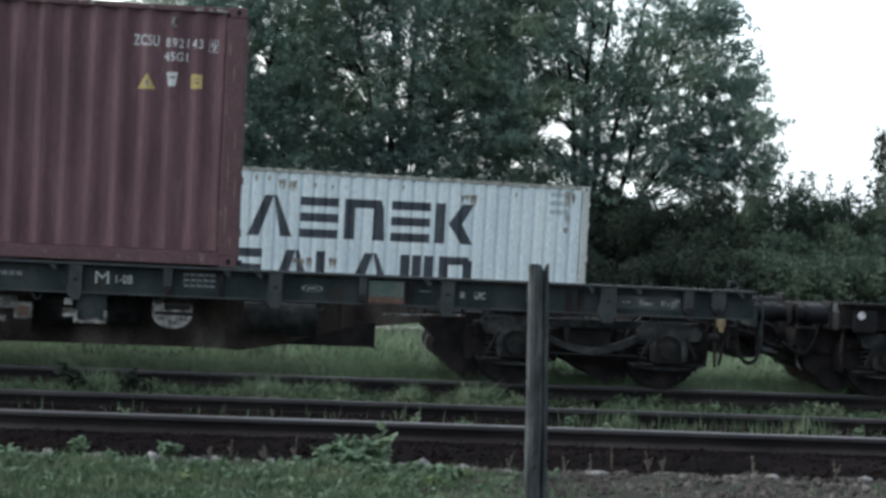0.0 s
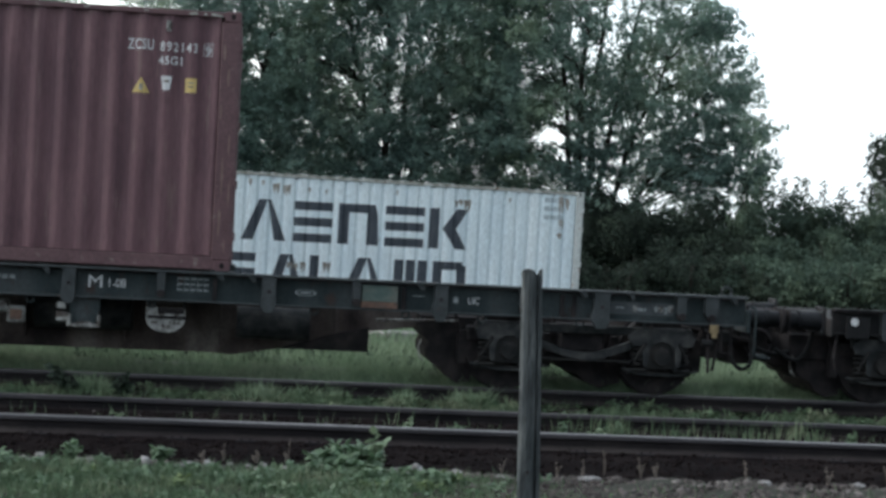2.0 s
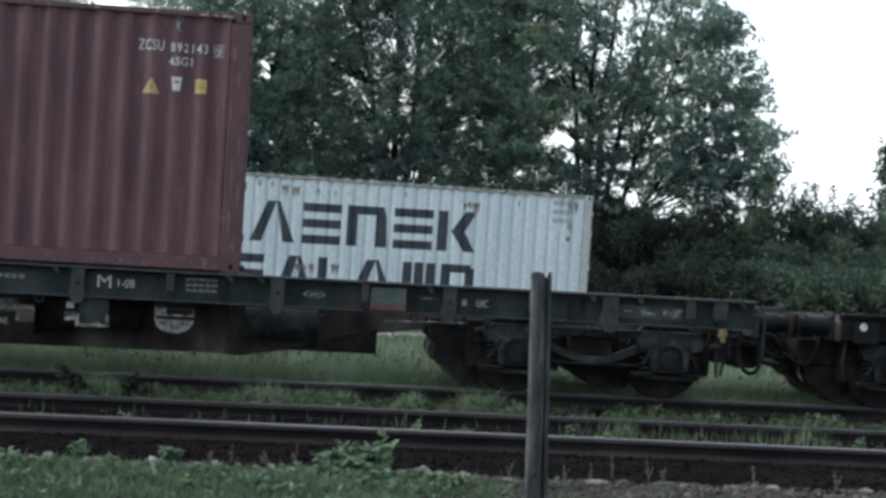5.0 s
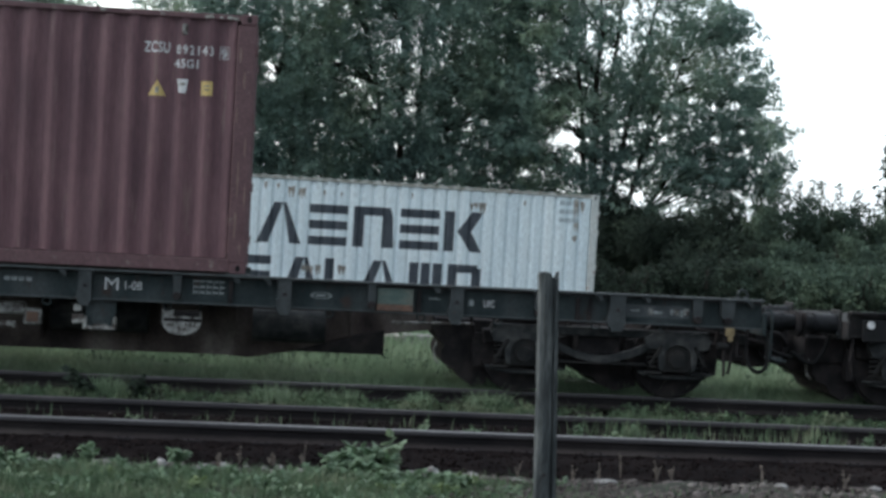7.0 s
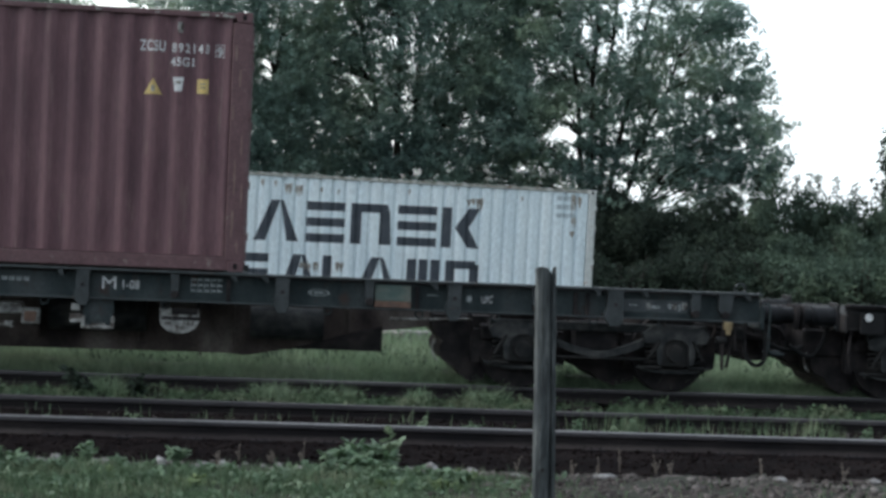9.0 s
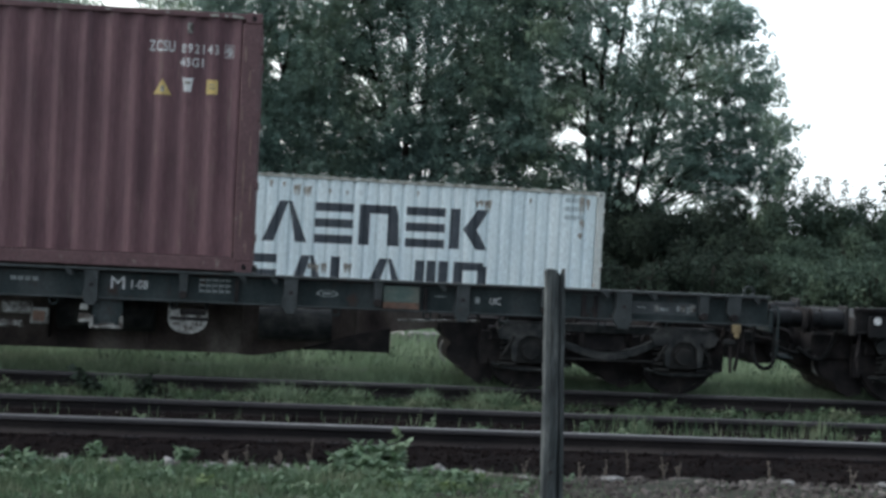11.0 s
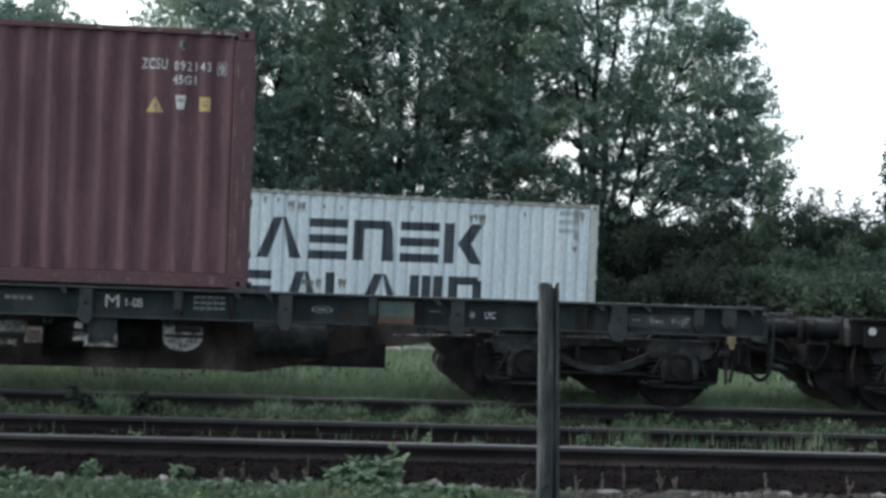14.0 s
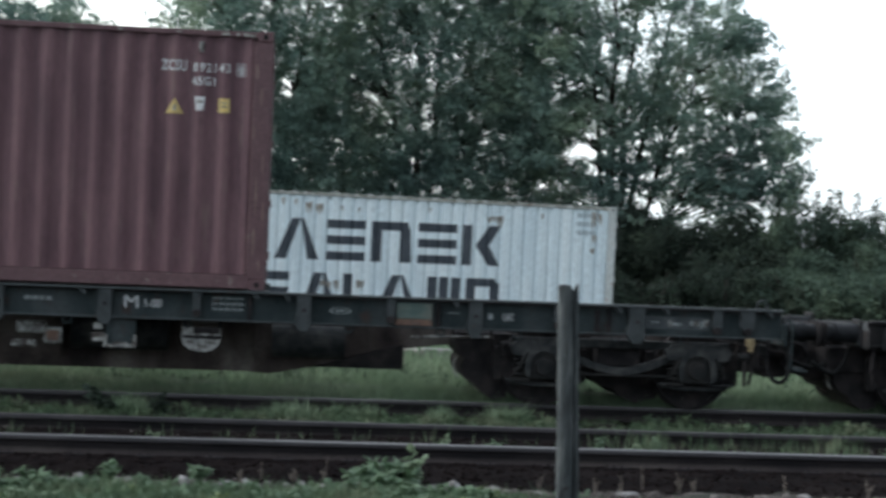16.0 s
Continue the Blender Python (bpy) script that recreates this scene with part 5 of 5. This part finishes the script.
make_tree("tree", (-8.0, TY - 1, 0.05), [(-0.5, 0.2, 8.0, 0.12), (0.8, -0.3, 8.5, 0.12)],
          [(0.3, 7.0, 2.0, 2.4), (-1.2, 6.5, 1.6, 2.0)], 260, 12, "smaller leafy tree standing apart", 14, depth=2.0)
make_tree("tree", (25.1, TY + 2, 0.05), [(-1.0, 0.2, 6.0, 0.12), (0.8, -0.3, 6.5, 0.12)],
          [(-1.2, 4.0, 2.6, 1.3), (-1.6, 5.0, 1.9, 0.9), (0.5, 5.4, 2.2, 1.5), (0.0, 2.4, 3.2, 1.6)], 560, 12, "broad dark tree at the edge of the bushes", 15, leaf=(0.12, 0.22), mat=LEAF_BUSH, depth=2.0)


def make_bush(x, y, w, h, seed, mat, shoots=(), label="dense bush behind the siding, shade painted into its dark green leaves"):
    """Rounded leafy masses on thin branches; shoots: (x, height) of upright tips."""
    rng = np.random.default_rng(seed)
    b = thing("bush", x, y, 0.06, label, "bush", "bushes behind the siding")
    bm = bmesh.new()
    for k in range(9):
        a = rng.uniform(-1, 1)
        tip = np.array([a * w * 0.45, rng.uniform(-0.5, 0.5), h * rng.uniform(0.6, 0.95)])
        tube(bm, [(a * 0.2, 0, 0), tip * np.array([0.6, 0.6, 0.5]), tip], [0.05, 0.03, 0.01], 5)
    twigs = []
    for k in range(int(5.2 * w * h)):
        # a leafy mass: twigs on its rounded outside, a few within
        r = rng.uniform(0.32, 0.62)
        u = rng.uniform(-1, 1)
        top = h * (1 - 0.22 * u * u) - r * 0.8
        c = np.array([u * w * 0.52, rng.uniform(-0.9, 0.7), 0.15 + (max(0.3, top) - 0.15) * rng.random() ** 0.8])
        d = rng.normal(0, 1, (54, 3))
        d /= np.linalg.norm(d, axis=1, keepdims=True)
        twigs.append(c + d * r * rng.uniform(0.55, 1.05, (54, 1)))
    for sx, sz in shoots:
        zz = np.arange(h * 0.6, sz, 0.09)
        side = (1 - (zz / sz) ** 3) * 0.22 + 0.03
        twigs.append(np.stack([sx - x + rng.normal(0, 1, len(zz)) * side, rng.normal(0, 1, len(zz)) * side, zz], 1))
        twigs.append(np.stack([sx - x + rng.normal(0, 1, len(zz)) * side, rng.normal(0, 1, len(zz)) * side, zz], 1))
        tube(bm, [(sx - x, 0, 0.3), (sx - x + 0.04, 0, sz * 0.6), (sx - x, 0, sz)], [0.02, 0.014, 0.005], 5)
    part("branch", bm, BARK, b, kind="stuff")
    twigs = np.concatenate(twigs)
    v, f = leaf_cloud(rng, twigs, rng.uniform(0.07, 0.16, len(twigs)), 7, (0.08, 0.16), 0.9)
    raw("foliage", v, f, mat, b)


# DARK bushes carry the hedge's inner shade in their leaf colour
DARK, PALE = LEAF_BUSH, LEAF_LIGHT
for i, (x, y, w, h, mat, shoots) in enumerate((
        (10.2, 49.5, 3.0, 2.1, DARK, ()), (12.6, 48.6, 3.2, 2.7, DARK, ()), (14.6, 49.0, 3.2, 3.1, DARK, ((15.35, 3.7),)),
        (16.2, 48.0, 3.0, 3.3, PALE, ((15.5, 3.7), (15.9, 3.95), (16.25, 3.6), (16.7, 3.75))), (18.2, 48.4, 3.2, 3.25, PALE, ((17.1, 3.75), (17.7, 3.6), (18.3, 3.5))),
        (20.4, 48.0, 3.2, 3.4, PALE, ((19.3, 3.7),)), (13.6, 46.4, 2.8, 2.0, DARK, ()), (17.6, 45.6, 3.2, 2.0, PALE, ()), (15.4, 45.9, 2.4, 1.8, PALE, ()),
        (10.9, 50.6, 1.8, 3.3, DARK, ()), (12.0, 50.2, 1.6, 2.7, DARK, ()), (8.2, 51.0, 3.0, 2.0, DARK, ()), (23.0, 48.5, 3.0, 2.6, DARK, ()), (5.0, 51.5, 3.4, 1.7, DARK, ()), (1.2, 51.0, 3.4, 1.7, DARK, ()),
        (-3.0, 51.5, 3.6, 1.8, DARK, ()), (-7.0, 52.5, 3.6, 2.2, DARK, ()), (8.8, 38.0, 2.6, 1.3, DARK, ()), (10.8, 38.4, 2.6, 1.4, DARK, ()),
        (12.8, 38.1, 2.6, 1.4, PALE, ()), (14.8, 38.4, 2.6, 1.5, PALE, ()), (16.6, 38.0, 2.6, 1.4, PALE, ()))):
    make_bush(x, y, w, h, 40 + i, mat, shoots, "dense bush behind the siding, shade painted into its dark green leaves" if mat is DARK else "leafy mid-green bush with upright shoots")


def blades(name, n, xr, yr, height, width, mat, label, seed, density=None, lean=0.35, z_of=ground_height, colour_clump=0.6):
    """Grass: n bent blades, thick or thin on the ground by a noise field."""
    rng = np.random.default_rng(seed)
    x, y = rng.uniform(*xr, n * 2), rng.uniform(*yr, n * 2)
    d = 0.5 + 0.5 * np.sin(x * 2.1 + np.sin(y * 1.7) * 1.5) * np.cos(y * 2.9 + np.sin(x * 0.9) * 2)
    d = 0.35 + 0.65 * d
    if density is not None:
        d = d * density(x, y)
    keep = rng.random(n * 2) < d
    x, y, d = x[keep][:n], y[keep][:n], d[keep][:n]
    m = len(x)
    h = rng.uniform(*height, m) * (0.65 + 0.5 * d) * rng.choice([1, 1, 1, 1.35], m)
    a = rng.uniform(0, 2 * math.pi, m)
    bx, by = np.cos(a), np.sin(a)
    k = rng.uniform(0.1, 1, m) * lean * h
    w = rng.uniform(*width, m)
    b = rng.uniform(0, 2 * math.pi, m)
    sx, sy = np.cos(b) * w / 2, np.sin(b) * w / 2
    z = z_of(x, y) - 0.01
    P = lambda f, g, s: np.stack([x + bx * k * f + sx * s, y + by * k * f + sy * s, z + h * g], 1)
    v = np.stack([P(0, 0, -1), P(0, 0, 1), P(0.35, 0.55, 0.8), P(0.35, 0.55, -0.8), P(1, 0.95, 0)], 1).reshape(-1, 3)
    i0 = np.arange(m)[:, None] * 5
    f = np.concatenate([i0 + [0, 1, 2], i0 + [0, 2, 3], i0 + [3, 2, 4]])
    ob = raw(name, v, f, mat, kind="stuff")
    return tagged(ob, label, "grass", kind="stuff")


def cover(name, n, xr, yr, height, size, mat, label, seed, density):
    """Low broad-leaved plants in patches."""
    rng = np.random.default_rng(seed)
    x, y = rng.uniform(*xr, n * 3), rng.uniform(*yr, n * 3)
    d = np.clip(0.5 + 0.8 * np.sin(x * 3.3 + 1.3 * np.sin(y * 4.1)) * np.cos(y * 5.2 + 1.1 * np.sin(x * 2.3)), 0.05, 1) * density(x, y)
    keep = rng.random(n * 3) < d
    x, y, d = x[keep][:n], y[keep][:n], d[keep][:n]
    c = np.stack([x, y, ground_height(x, y) + height * d * rng.uniform(0.3, 1.0, len(x))], 1)
    v, f = leaf_cloud(rng, c, np.full(len(c), 0.035), 5, size, 0.8)
    return tagged(raw(name, v, f, mat), label, "plants", kind="stuff")


cover("ground_cover", 2200, (-3.6, 3.2), (11.2, 13.25), 0.08, (0.03, 0.075), WEED, "low broad-leaved weeds in the trackside grass", 7, lambda x, y: np.clip(1.1 - 0.8 * np.clip(x - 1.2, 0, 2), 0.03, 1))
cover("ground_cover", 1600, (-4.2, 9.0), (17.0, 18.3), 0.16, (0.04, 0.09), GRASS, "low weeds between the two tracks", 8, lambda x, y: np.clip((y - 16.9) / 0.5, 0.1, 1))
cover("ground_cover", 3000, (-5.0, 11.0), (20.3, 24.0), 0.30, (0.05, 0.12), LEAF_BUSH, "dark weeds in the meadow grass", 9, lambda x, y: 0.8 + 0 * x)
blades("grass", 27000, (-3.6, 7.5), (10.8, 13.36), (0.04, 0.14), (0.005, 0.012), GRASS, "rough green grass along the near track", 1, lean=0.7, density=lambda x, y: np.clip(1.1 - 0.6 * np.clip(x - 1.1, 0, 5) - 0.5 * np.clip(y - 13.3, 0, 1), 0.055, 1))
blades("grass", 15000, (-4.2, 9.0), (16.95, 18.52), (0.05, 0.18), (0.007, 0.016), GRASS, "green grass growing between the two tracks", 2, lean=0.8, density=lambda x, y: np.clip((y - 16.85) / 0.4, 0.2, 1) * np.clip(0.62 + 0.6 * np.sin(x * 2.7 + 1.4 * np.sin(y * 3.1)) * np.sin(x * 1.1 + 0.5), 0.06, 1) * np.where((x > 3.7 + 0.3 * np.sin(y * 9)) & (y > 17.75), 0.12, 1.0))
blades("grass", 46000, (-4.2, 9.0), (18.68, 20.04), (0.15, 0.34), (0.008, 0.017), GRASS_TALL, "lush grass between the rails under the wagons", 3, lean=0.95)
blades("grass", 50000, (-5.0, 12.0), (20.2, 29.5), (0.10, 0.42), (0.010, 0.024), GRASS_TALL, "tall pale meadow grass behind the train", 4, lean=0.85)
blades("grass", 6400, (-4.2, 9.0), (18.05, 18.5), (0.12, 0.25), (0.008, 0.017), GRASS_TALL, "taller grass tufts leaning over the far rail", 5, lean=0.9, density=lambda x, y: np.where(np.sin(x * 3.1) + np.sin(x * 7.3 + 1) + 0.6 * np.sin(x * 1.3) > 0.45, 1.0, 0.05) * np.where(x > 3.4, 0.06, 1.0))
blades("grass", 2600, (-3.5, 8.5), (15.0, 16.1), (0.08, 0.24), (0.006, 0.014), GRASS, "grass tufts between the near rails", 6, z_of=bed_height, density=lambda x, y: np.where((x > 3.1) & (x < 5.9), 1.0, 0.17) * np.where(np.sin(x * 9.1) + np.sin(x * 23 + 1) > -0.1, 1.0, 0.15))


def leaf_outline(L, w, lobes=3):
    pts = [(0, 0)]
    for k in range(lobes):
        f0, f1 = (k + 0.35) / lobes, (k + 0.8) / lobes
        s = math.sin(math.pi * (0.15 + 0.75 * (k + 0.5) / lobes))
        pts += [(w * 0.5 * s, L * f0), (w * 0.26 * s, L * f1)]
    pts.append((0, L))
    return pts + [(-x, y) for x, y in pts[1:-1][::-1]]


def make_weed(x, y, height, spread, n_stems, n_leaves, leaf, seed, label, mat=None):
    rng = random.Random(seed)
    soil = bed_height if 13.8 < y < 17 else ground_height
    t = thing("weed", x, y, float(soil(np.array(x), np.array(y))) - 0.01, label, "plant", "weeds beside the track")
    st = bmesh.new()
    lv = bmesh.new()
    for k in range(n_stems):
        a = rng.uniform(0, 2 * math.pi)
        rr = spread * rng.uniform(0.2, 1)
        h = height * rng.uniform(0.45, 1.0) if k else height
        tip = Vector((rr * math.cos(a), rr * math.sin(a) * 0.6, h * (1.0 - 0.4 * rr / max(spread, 0.01))))
        mid = Vector((tip.x * 0.4, tip.y * 0.4, tip.z * 0.6))
        tube(st, [(0, 0, 0), mid, tip], [0.006, 0.005, 0.002], 5)
        for i in range(n_leaves):
            u = rng.uniform(0.25, 1.0)
            p = (mid * (u / 0.5)) if u < 0.5 else mid.lerp(tip, (u - 0.5) / 0.5)
            L = leaf * rng.uniform(0.6, 1.15)
            m = Matrix.Translation(p) @ pose(0, 0, 0, rng.uniform(-15, 65), rng.uniform(-35, 35), rng.uniform(0, 360))
            pts = leaf_outline(L, L * 0.75)
            f = []
            for px, py in pts:
                f.append(lv.verts.new(m @ Vector((px, py, -0.8 * px * px / L - 0.25 * py * py / L))))
            c = lv.verts.new(m @ Vector((0, L * 0.5, 0.01)))
            for i2 in range(len(f)):
                lv.faces.new((c, f[i2], f[(i2 + 1) % len(f)]))
    part("stem", st, DRY if mat is DRY else WEED, t, kind="stuff")
    part("leaves", lv, mat or WEED, t, "small dry leaves" if mat is DRY else "lobed green leaves", kind="stuff")


make_weed(0.90, 13.45, 0.29, 0.34, 24, 11, 0.125, 1, "broad leafy green weed with lobed leaves")
make_weed(1.13, 13.42, 0.47, 0.06, 5, 9, 0.115, 2, "upright leafy weed with pale green lobed leaves", WEED_TIP)
make_weed(0.92, 13.20, 0.26, 0.36, 18, 10, 0.11, 3, "low leafy green weed in the grass")
make_weed(-1.38, 13.4, 0.22, 0.15, 9, 9, 0.085, 4, "leafy green weed at the grass edge")
make_weed(-0.62, 13.4, 0.24, 0.10, 6, 9, 0.08, 5, "leafy green weed at the grass edge")
make_weed(-1.95, 13.2, 0.20, 0.26, 12, 9, 0.085, 6, "low leafy green weed in the grass")
make_weed(-1.05, 13.1, 0.16, 0.28, 9, 8, 0.07, 7, "low leafy green weed in the grass")
make_weed(-0.25, 13.1, 0.15, 0.25, 8, 8, 0.07, 8, "low leafy green weed in the grass")
make_weed(2.45, 13.2, 0.16, 0.16, 7, 8, 0.07, 9, "low leafy green weed beside the post")
make_weed(0.35, 12.9, 0.14, 0.30, 9, 8, 0.07, 10, "low leafy green weed in the grass")
for i, (x, y, h, s) in enumerate(((-2.30, 13.05, 0.30, 0.22), (-2.05, 12.75, 0.20, 0.26), (-1.62, 12.95, 0.15, 0.24), (0.62, 13.05, 0.20, 0.26), (0.95, 12.85, 0.17, 0.32), (1.32, 13.0, 0.16, 0.22), (-0.75, 12.7, 0.13, 0.25), (0.1, 12.6, 0.12, 0.28), (1.62, 12.9, 0.13, 0.18))):
    make_weed(x, y, h, s, 12, 9, 0.075, 80 + i, "low spreading leafy weed in the grass")
for i, (x, y, h, s, mat) in enumerate(((-2.45, 12.6, 0.22, 0.30, WEED), (-2.15, 12.3, 0.16, 0.30, WEED_YELLOW), (-1.85, 12.55, 0.20, 0.28, WEED_TIP), (-1.45, 12.4, 0.15, 0.30, WEED), (-1.15, 12.75, 0.18, 0.24, WEED_YELLOW), (-0.95, 12.35, 0.15, 0.28, WEED), (-0.45, 12.45, 0.15, 0.30, WEED_YELLOW), (-0.10, 12.8, 0.15, 0.22, WEED), (0.35, 12.35, 0.14, 0.30, WEED_TIP), (0.70, 12.55, 0.16, 0.28, WEED), (1.10, 12.5, 0.16, 0.30, WEED_YELLOW), (1.50, 12.55, 0.18, 0.22, WEED_YELLOW), (1.72, 13.0, 0.20, 0.16, WEED_YELLOW), (1.55, 13.2, 0.16, 0.16, WEED), (-2.35, 13.3, 0.26, 0.20, WEED_TIP), (2.1, 12.8, 0.10, 0.20, WEED))):
    make_weed(x, y, 0.62 * h, 0.85 * s, 9, 7, 0.075, 120 + i, {WEED: "low leafy green weed in the grass", WEED_TIP: "pale green leafy weed in the grass", WEED_YELLOW: "yellow-green leafy weed in the grass"}[mat], mat)
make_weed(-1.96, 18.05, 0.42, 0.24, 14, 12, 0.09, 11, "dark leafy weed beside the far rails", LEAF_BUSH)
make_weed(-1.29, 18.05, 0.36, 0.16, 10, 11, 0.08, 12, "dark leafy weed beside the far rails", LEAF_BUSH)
for i, (x, y, h) in enumerate(((2.97, 13.6, 0.24), (3.50, 13.7, 0.26), (3.62, 13.65, 0.18), (3.18, 13.72, 0.30), (4.42, 13.6, 0.30), (5.16, 13.6, 0.22), (5.75, 13.7, 0.34), (2.72, 13.55, 0.16), (0.15, 13.7, 0.26), (-0.12, 13.75, 0.20), (0.42, 13.8, 0.30), (-0.30, 13.6, 0.18), (2.25, 13.6, 0.2))):
    make_weed(x, y, h, 0.05, 2 + i % 3, 4, 0.026, 60 + i, "slender dry stalk among the stones", DRY)
for i, (x, y, h) in enumerate(((-1.95, 15.3, 0.16), (-1.15, 15.5, 0.18), (0.05, 15.4, 0.10), (0.95, 15.3, 0.14), (1.62, 15.5, 0.17), (2.05, 15.2, 0.20), (3.15, 15.4, 0.22), (3.45, 15.3, 0.16), (3.7, 15.5, 0.20), (6.05, 15.3, 0.22), (6.6, 15.4, 0.16))):
    make_weed(x, y, h if x > 1 else 0.6 * h, 0.10, 5, 6, 0.055 if x > 1 else 0.035, 160 + i, "small green weed between the near rails", WEED_TIP if i % 3 == 1 else WEED)


def stones(name, n, xr, yr, size, mat, label, seed, dz=0.0, z_of=ground_height):
    rng = np.random.default_rng(seed)
    g = (1 + 5 ** 0.5) / 2
    ico = np.array([(-1, g, 0), (1, g, 0), (-1, -g, 0), (1, -g, 0), (0, -1, g), (0, 1, g), (0, -1, -g), (0, 1, -g), (g, 0, -1), (g, 0, 1), (-g, 0, -1), (-g, 0, 1)]) / 1.9
    tri = np.array([(0, 11, 5), (0, 5, 1), (0, 1, 7), (0, 7, 10), (0, 10, 11), (1, 5, 9), (5, 11, 4), (11, 10, 2), (10, 7, 6), (7, 1, 8), (3, 9, 4), (3, 4, 2), (3, 2, 6), (3, 6, 8), (3, 8, 9), (4, 9, 5), (2, 4, 11), (6, 2, 10), (8, 6, 7), (9, 8, 1)])
    x, y = rng.uniform(*xr, n), rng.uniform(*yr, n)
    s = rng.uniform(*size, n) * rng.choice([0.6, 1, 1, 1.5], n)
    v = ico[None] * rng.uniform(0.7, 1.25, (n, 12, 1)) * (s[:, None, None] * rng.uniform(0.6, 1.2, (n, 1, 3)))
    a = rng.uniform(0, 2 * math.pi, n)
    ca, sa = np.cos(a)[:, None], np.sin(a)[:, None]
    v = np.stack([v[..., 0] * ca - v[..., 1] * sa, v[..., 0] * sa + v[..., 1] * ca, v[..., 2] * 0.75], -1)
    v += np.stack([x, y, z_of(x, y) + dz + s * 0.15], 1)[:, None]
    f = tri[None] + (np.arange(n) * 12)[:, None, None]
    return tagged(raw(name, v.reshape(-1, 3), f.reshape(-1, 3), mat), label, "stones", kind="stuff")


stones("ballast", 15000, (-4.5, 9.0), (13.5, 16.9), (0.009, 0.020), STONE_DARK, "fine dark oily ballast between and beside the near rails", 1, 0.0, bed_height)
stones("gravel", 5200, (1.3, 8.0), (11.9, 13.62), (0.011, 0.030), STONE, "grey-brown gravel and litter beside the track", 2)
stones("gravel", 900, (-3.5, 1.5), (13.1, 13.75), (0.012, 0.030), STONE, "scattered gravel along the grass edge", 3)
stones("gravel", 90, (-3.2, 1.6), (13.42, 13.72), (0.018, 0.045), STONE_PALE, "pale stones along the grass edge", 5)
stones("gravel", 60, (-3.5, 8.0), (14.95, 16.15), (0.012, 0.03), STONE, "scattered paler stones between the near rails", 9, 0.0, bed_height)
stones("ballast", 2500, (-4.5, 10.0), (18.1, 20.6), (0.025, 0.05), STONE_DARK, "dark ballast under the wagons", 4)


def make_stone(x, y, sx, sy, sz, seed):
    rng = random.Random(seed)
    bm = bmesh.new()
    bmesh.ops.create_icosphere(bm, subdivisions=2, radius=1)
    for v in bm.verts:
        v.co = Vector((v.co.x * sx, v.co.y * sy, v.co.z * sz)) * (1 + 0.45 * noise.noise(v.co * 1.1 + Vector((seed * 3.7, 0, 0))) + 0.22 * noise.noise(v.co * 3.1 + Vector((seed, 5, 0))))
    me = part("stone", bm, STONE_PALE)
    me.matrix_world = pose(x, y, float(ground_height(np.array(x), np.array(y))) + sz * 0.55, 0, 0, rng.uniform(0, 40))
    tagged(me, "pale broken concrete stone beside the track", "stone", "pale stones beside the track")


for i, (x, y, sx, sz) in enumerate(((1.52, 13.62, 0.05, 0.05), (-1.22, 13.55, 0.055, 0.035), (-0.42, 13.5, 0.11, 0.03), (0.42, 13.5, 0.15, 0.028), (2.97, 13.45, 0.12, 0.03), (1.85, 13.55, 0.06, 0.03), (-1.75, 13.5, 0.06, 0.03), (4.55, 13.5, 0.06, 0.03), (5.4, 13.5, 0.08, 0.035), (2.2, 13.4, 0.05, 0.025))):
    make_stone(x, y, sx, 0.06, sz, i)



def make_block():
    b = thing("concrete_block", 2.62, 25.0, float(ground_height(np.array(2.62), np.array(25.0))), "pale weathered concrete block half hidden in meadow grass", "block")
    part("slab", boxes((-0.42, 0.38, -0.2, 0.2, -0.03, 0.28), bevel=0.02), STONE_PALE, b)
    part("footing", boxes((-0.95, -0.45, -0.15, 0.25, -0.03, 0.27), bevel=0.03), RUST, b, "reddish broken brick footing")


make_block()

def make_cable():
    t = thing("overhead_cable", 33.0, 90.0, 9.22, "thin pale overhead cable far behind the trees", "cable")
    t["kind"] = "structure"
    part("wire", tube(bmesh.new(), [(x, 0, 0.02 * x + 0.0009 * x * x) for x in range(-60, 61, 6)], 0.0055, 5), WIRE, t)


make_cable()


def motions():
    """Nothing but the hand-held camera moves in this shot."""
    return None


motions()
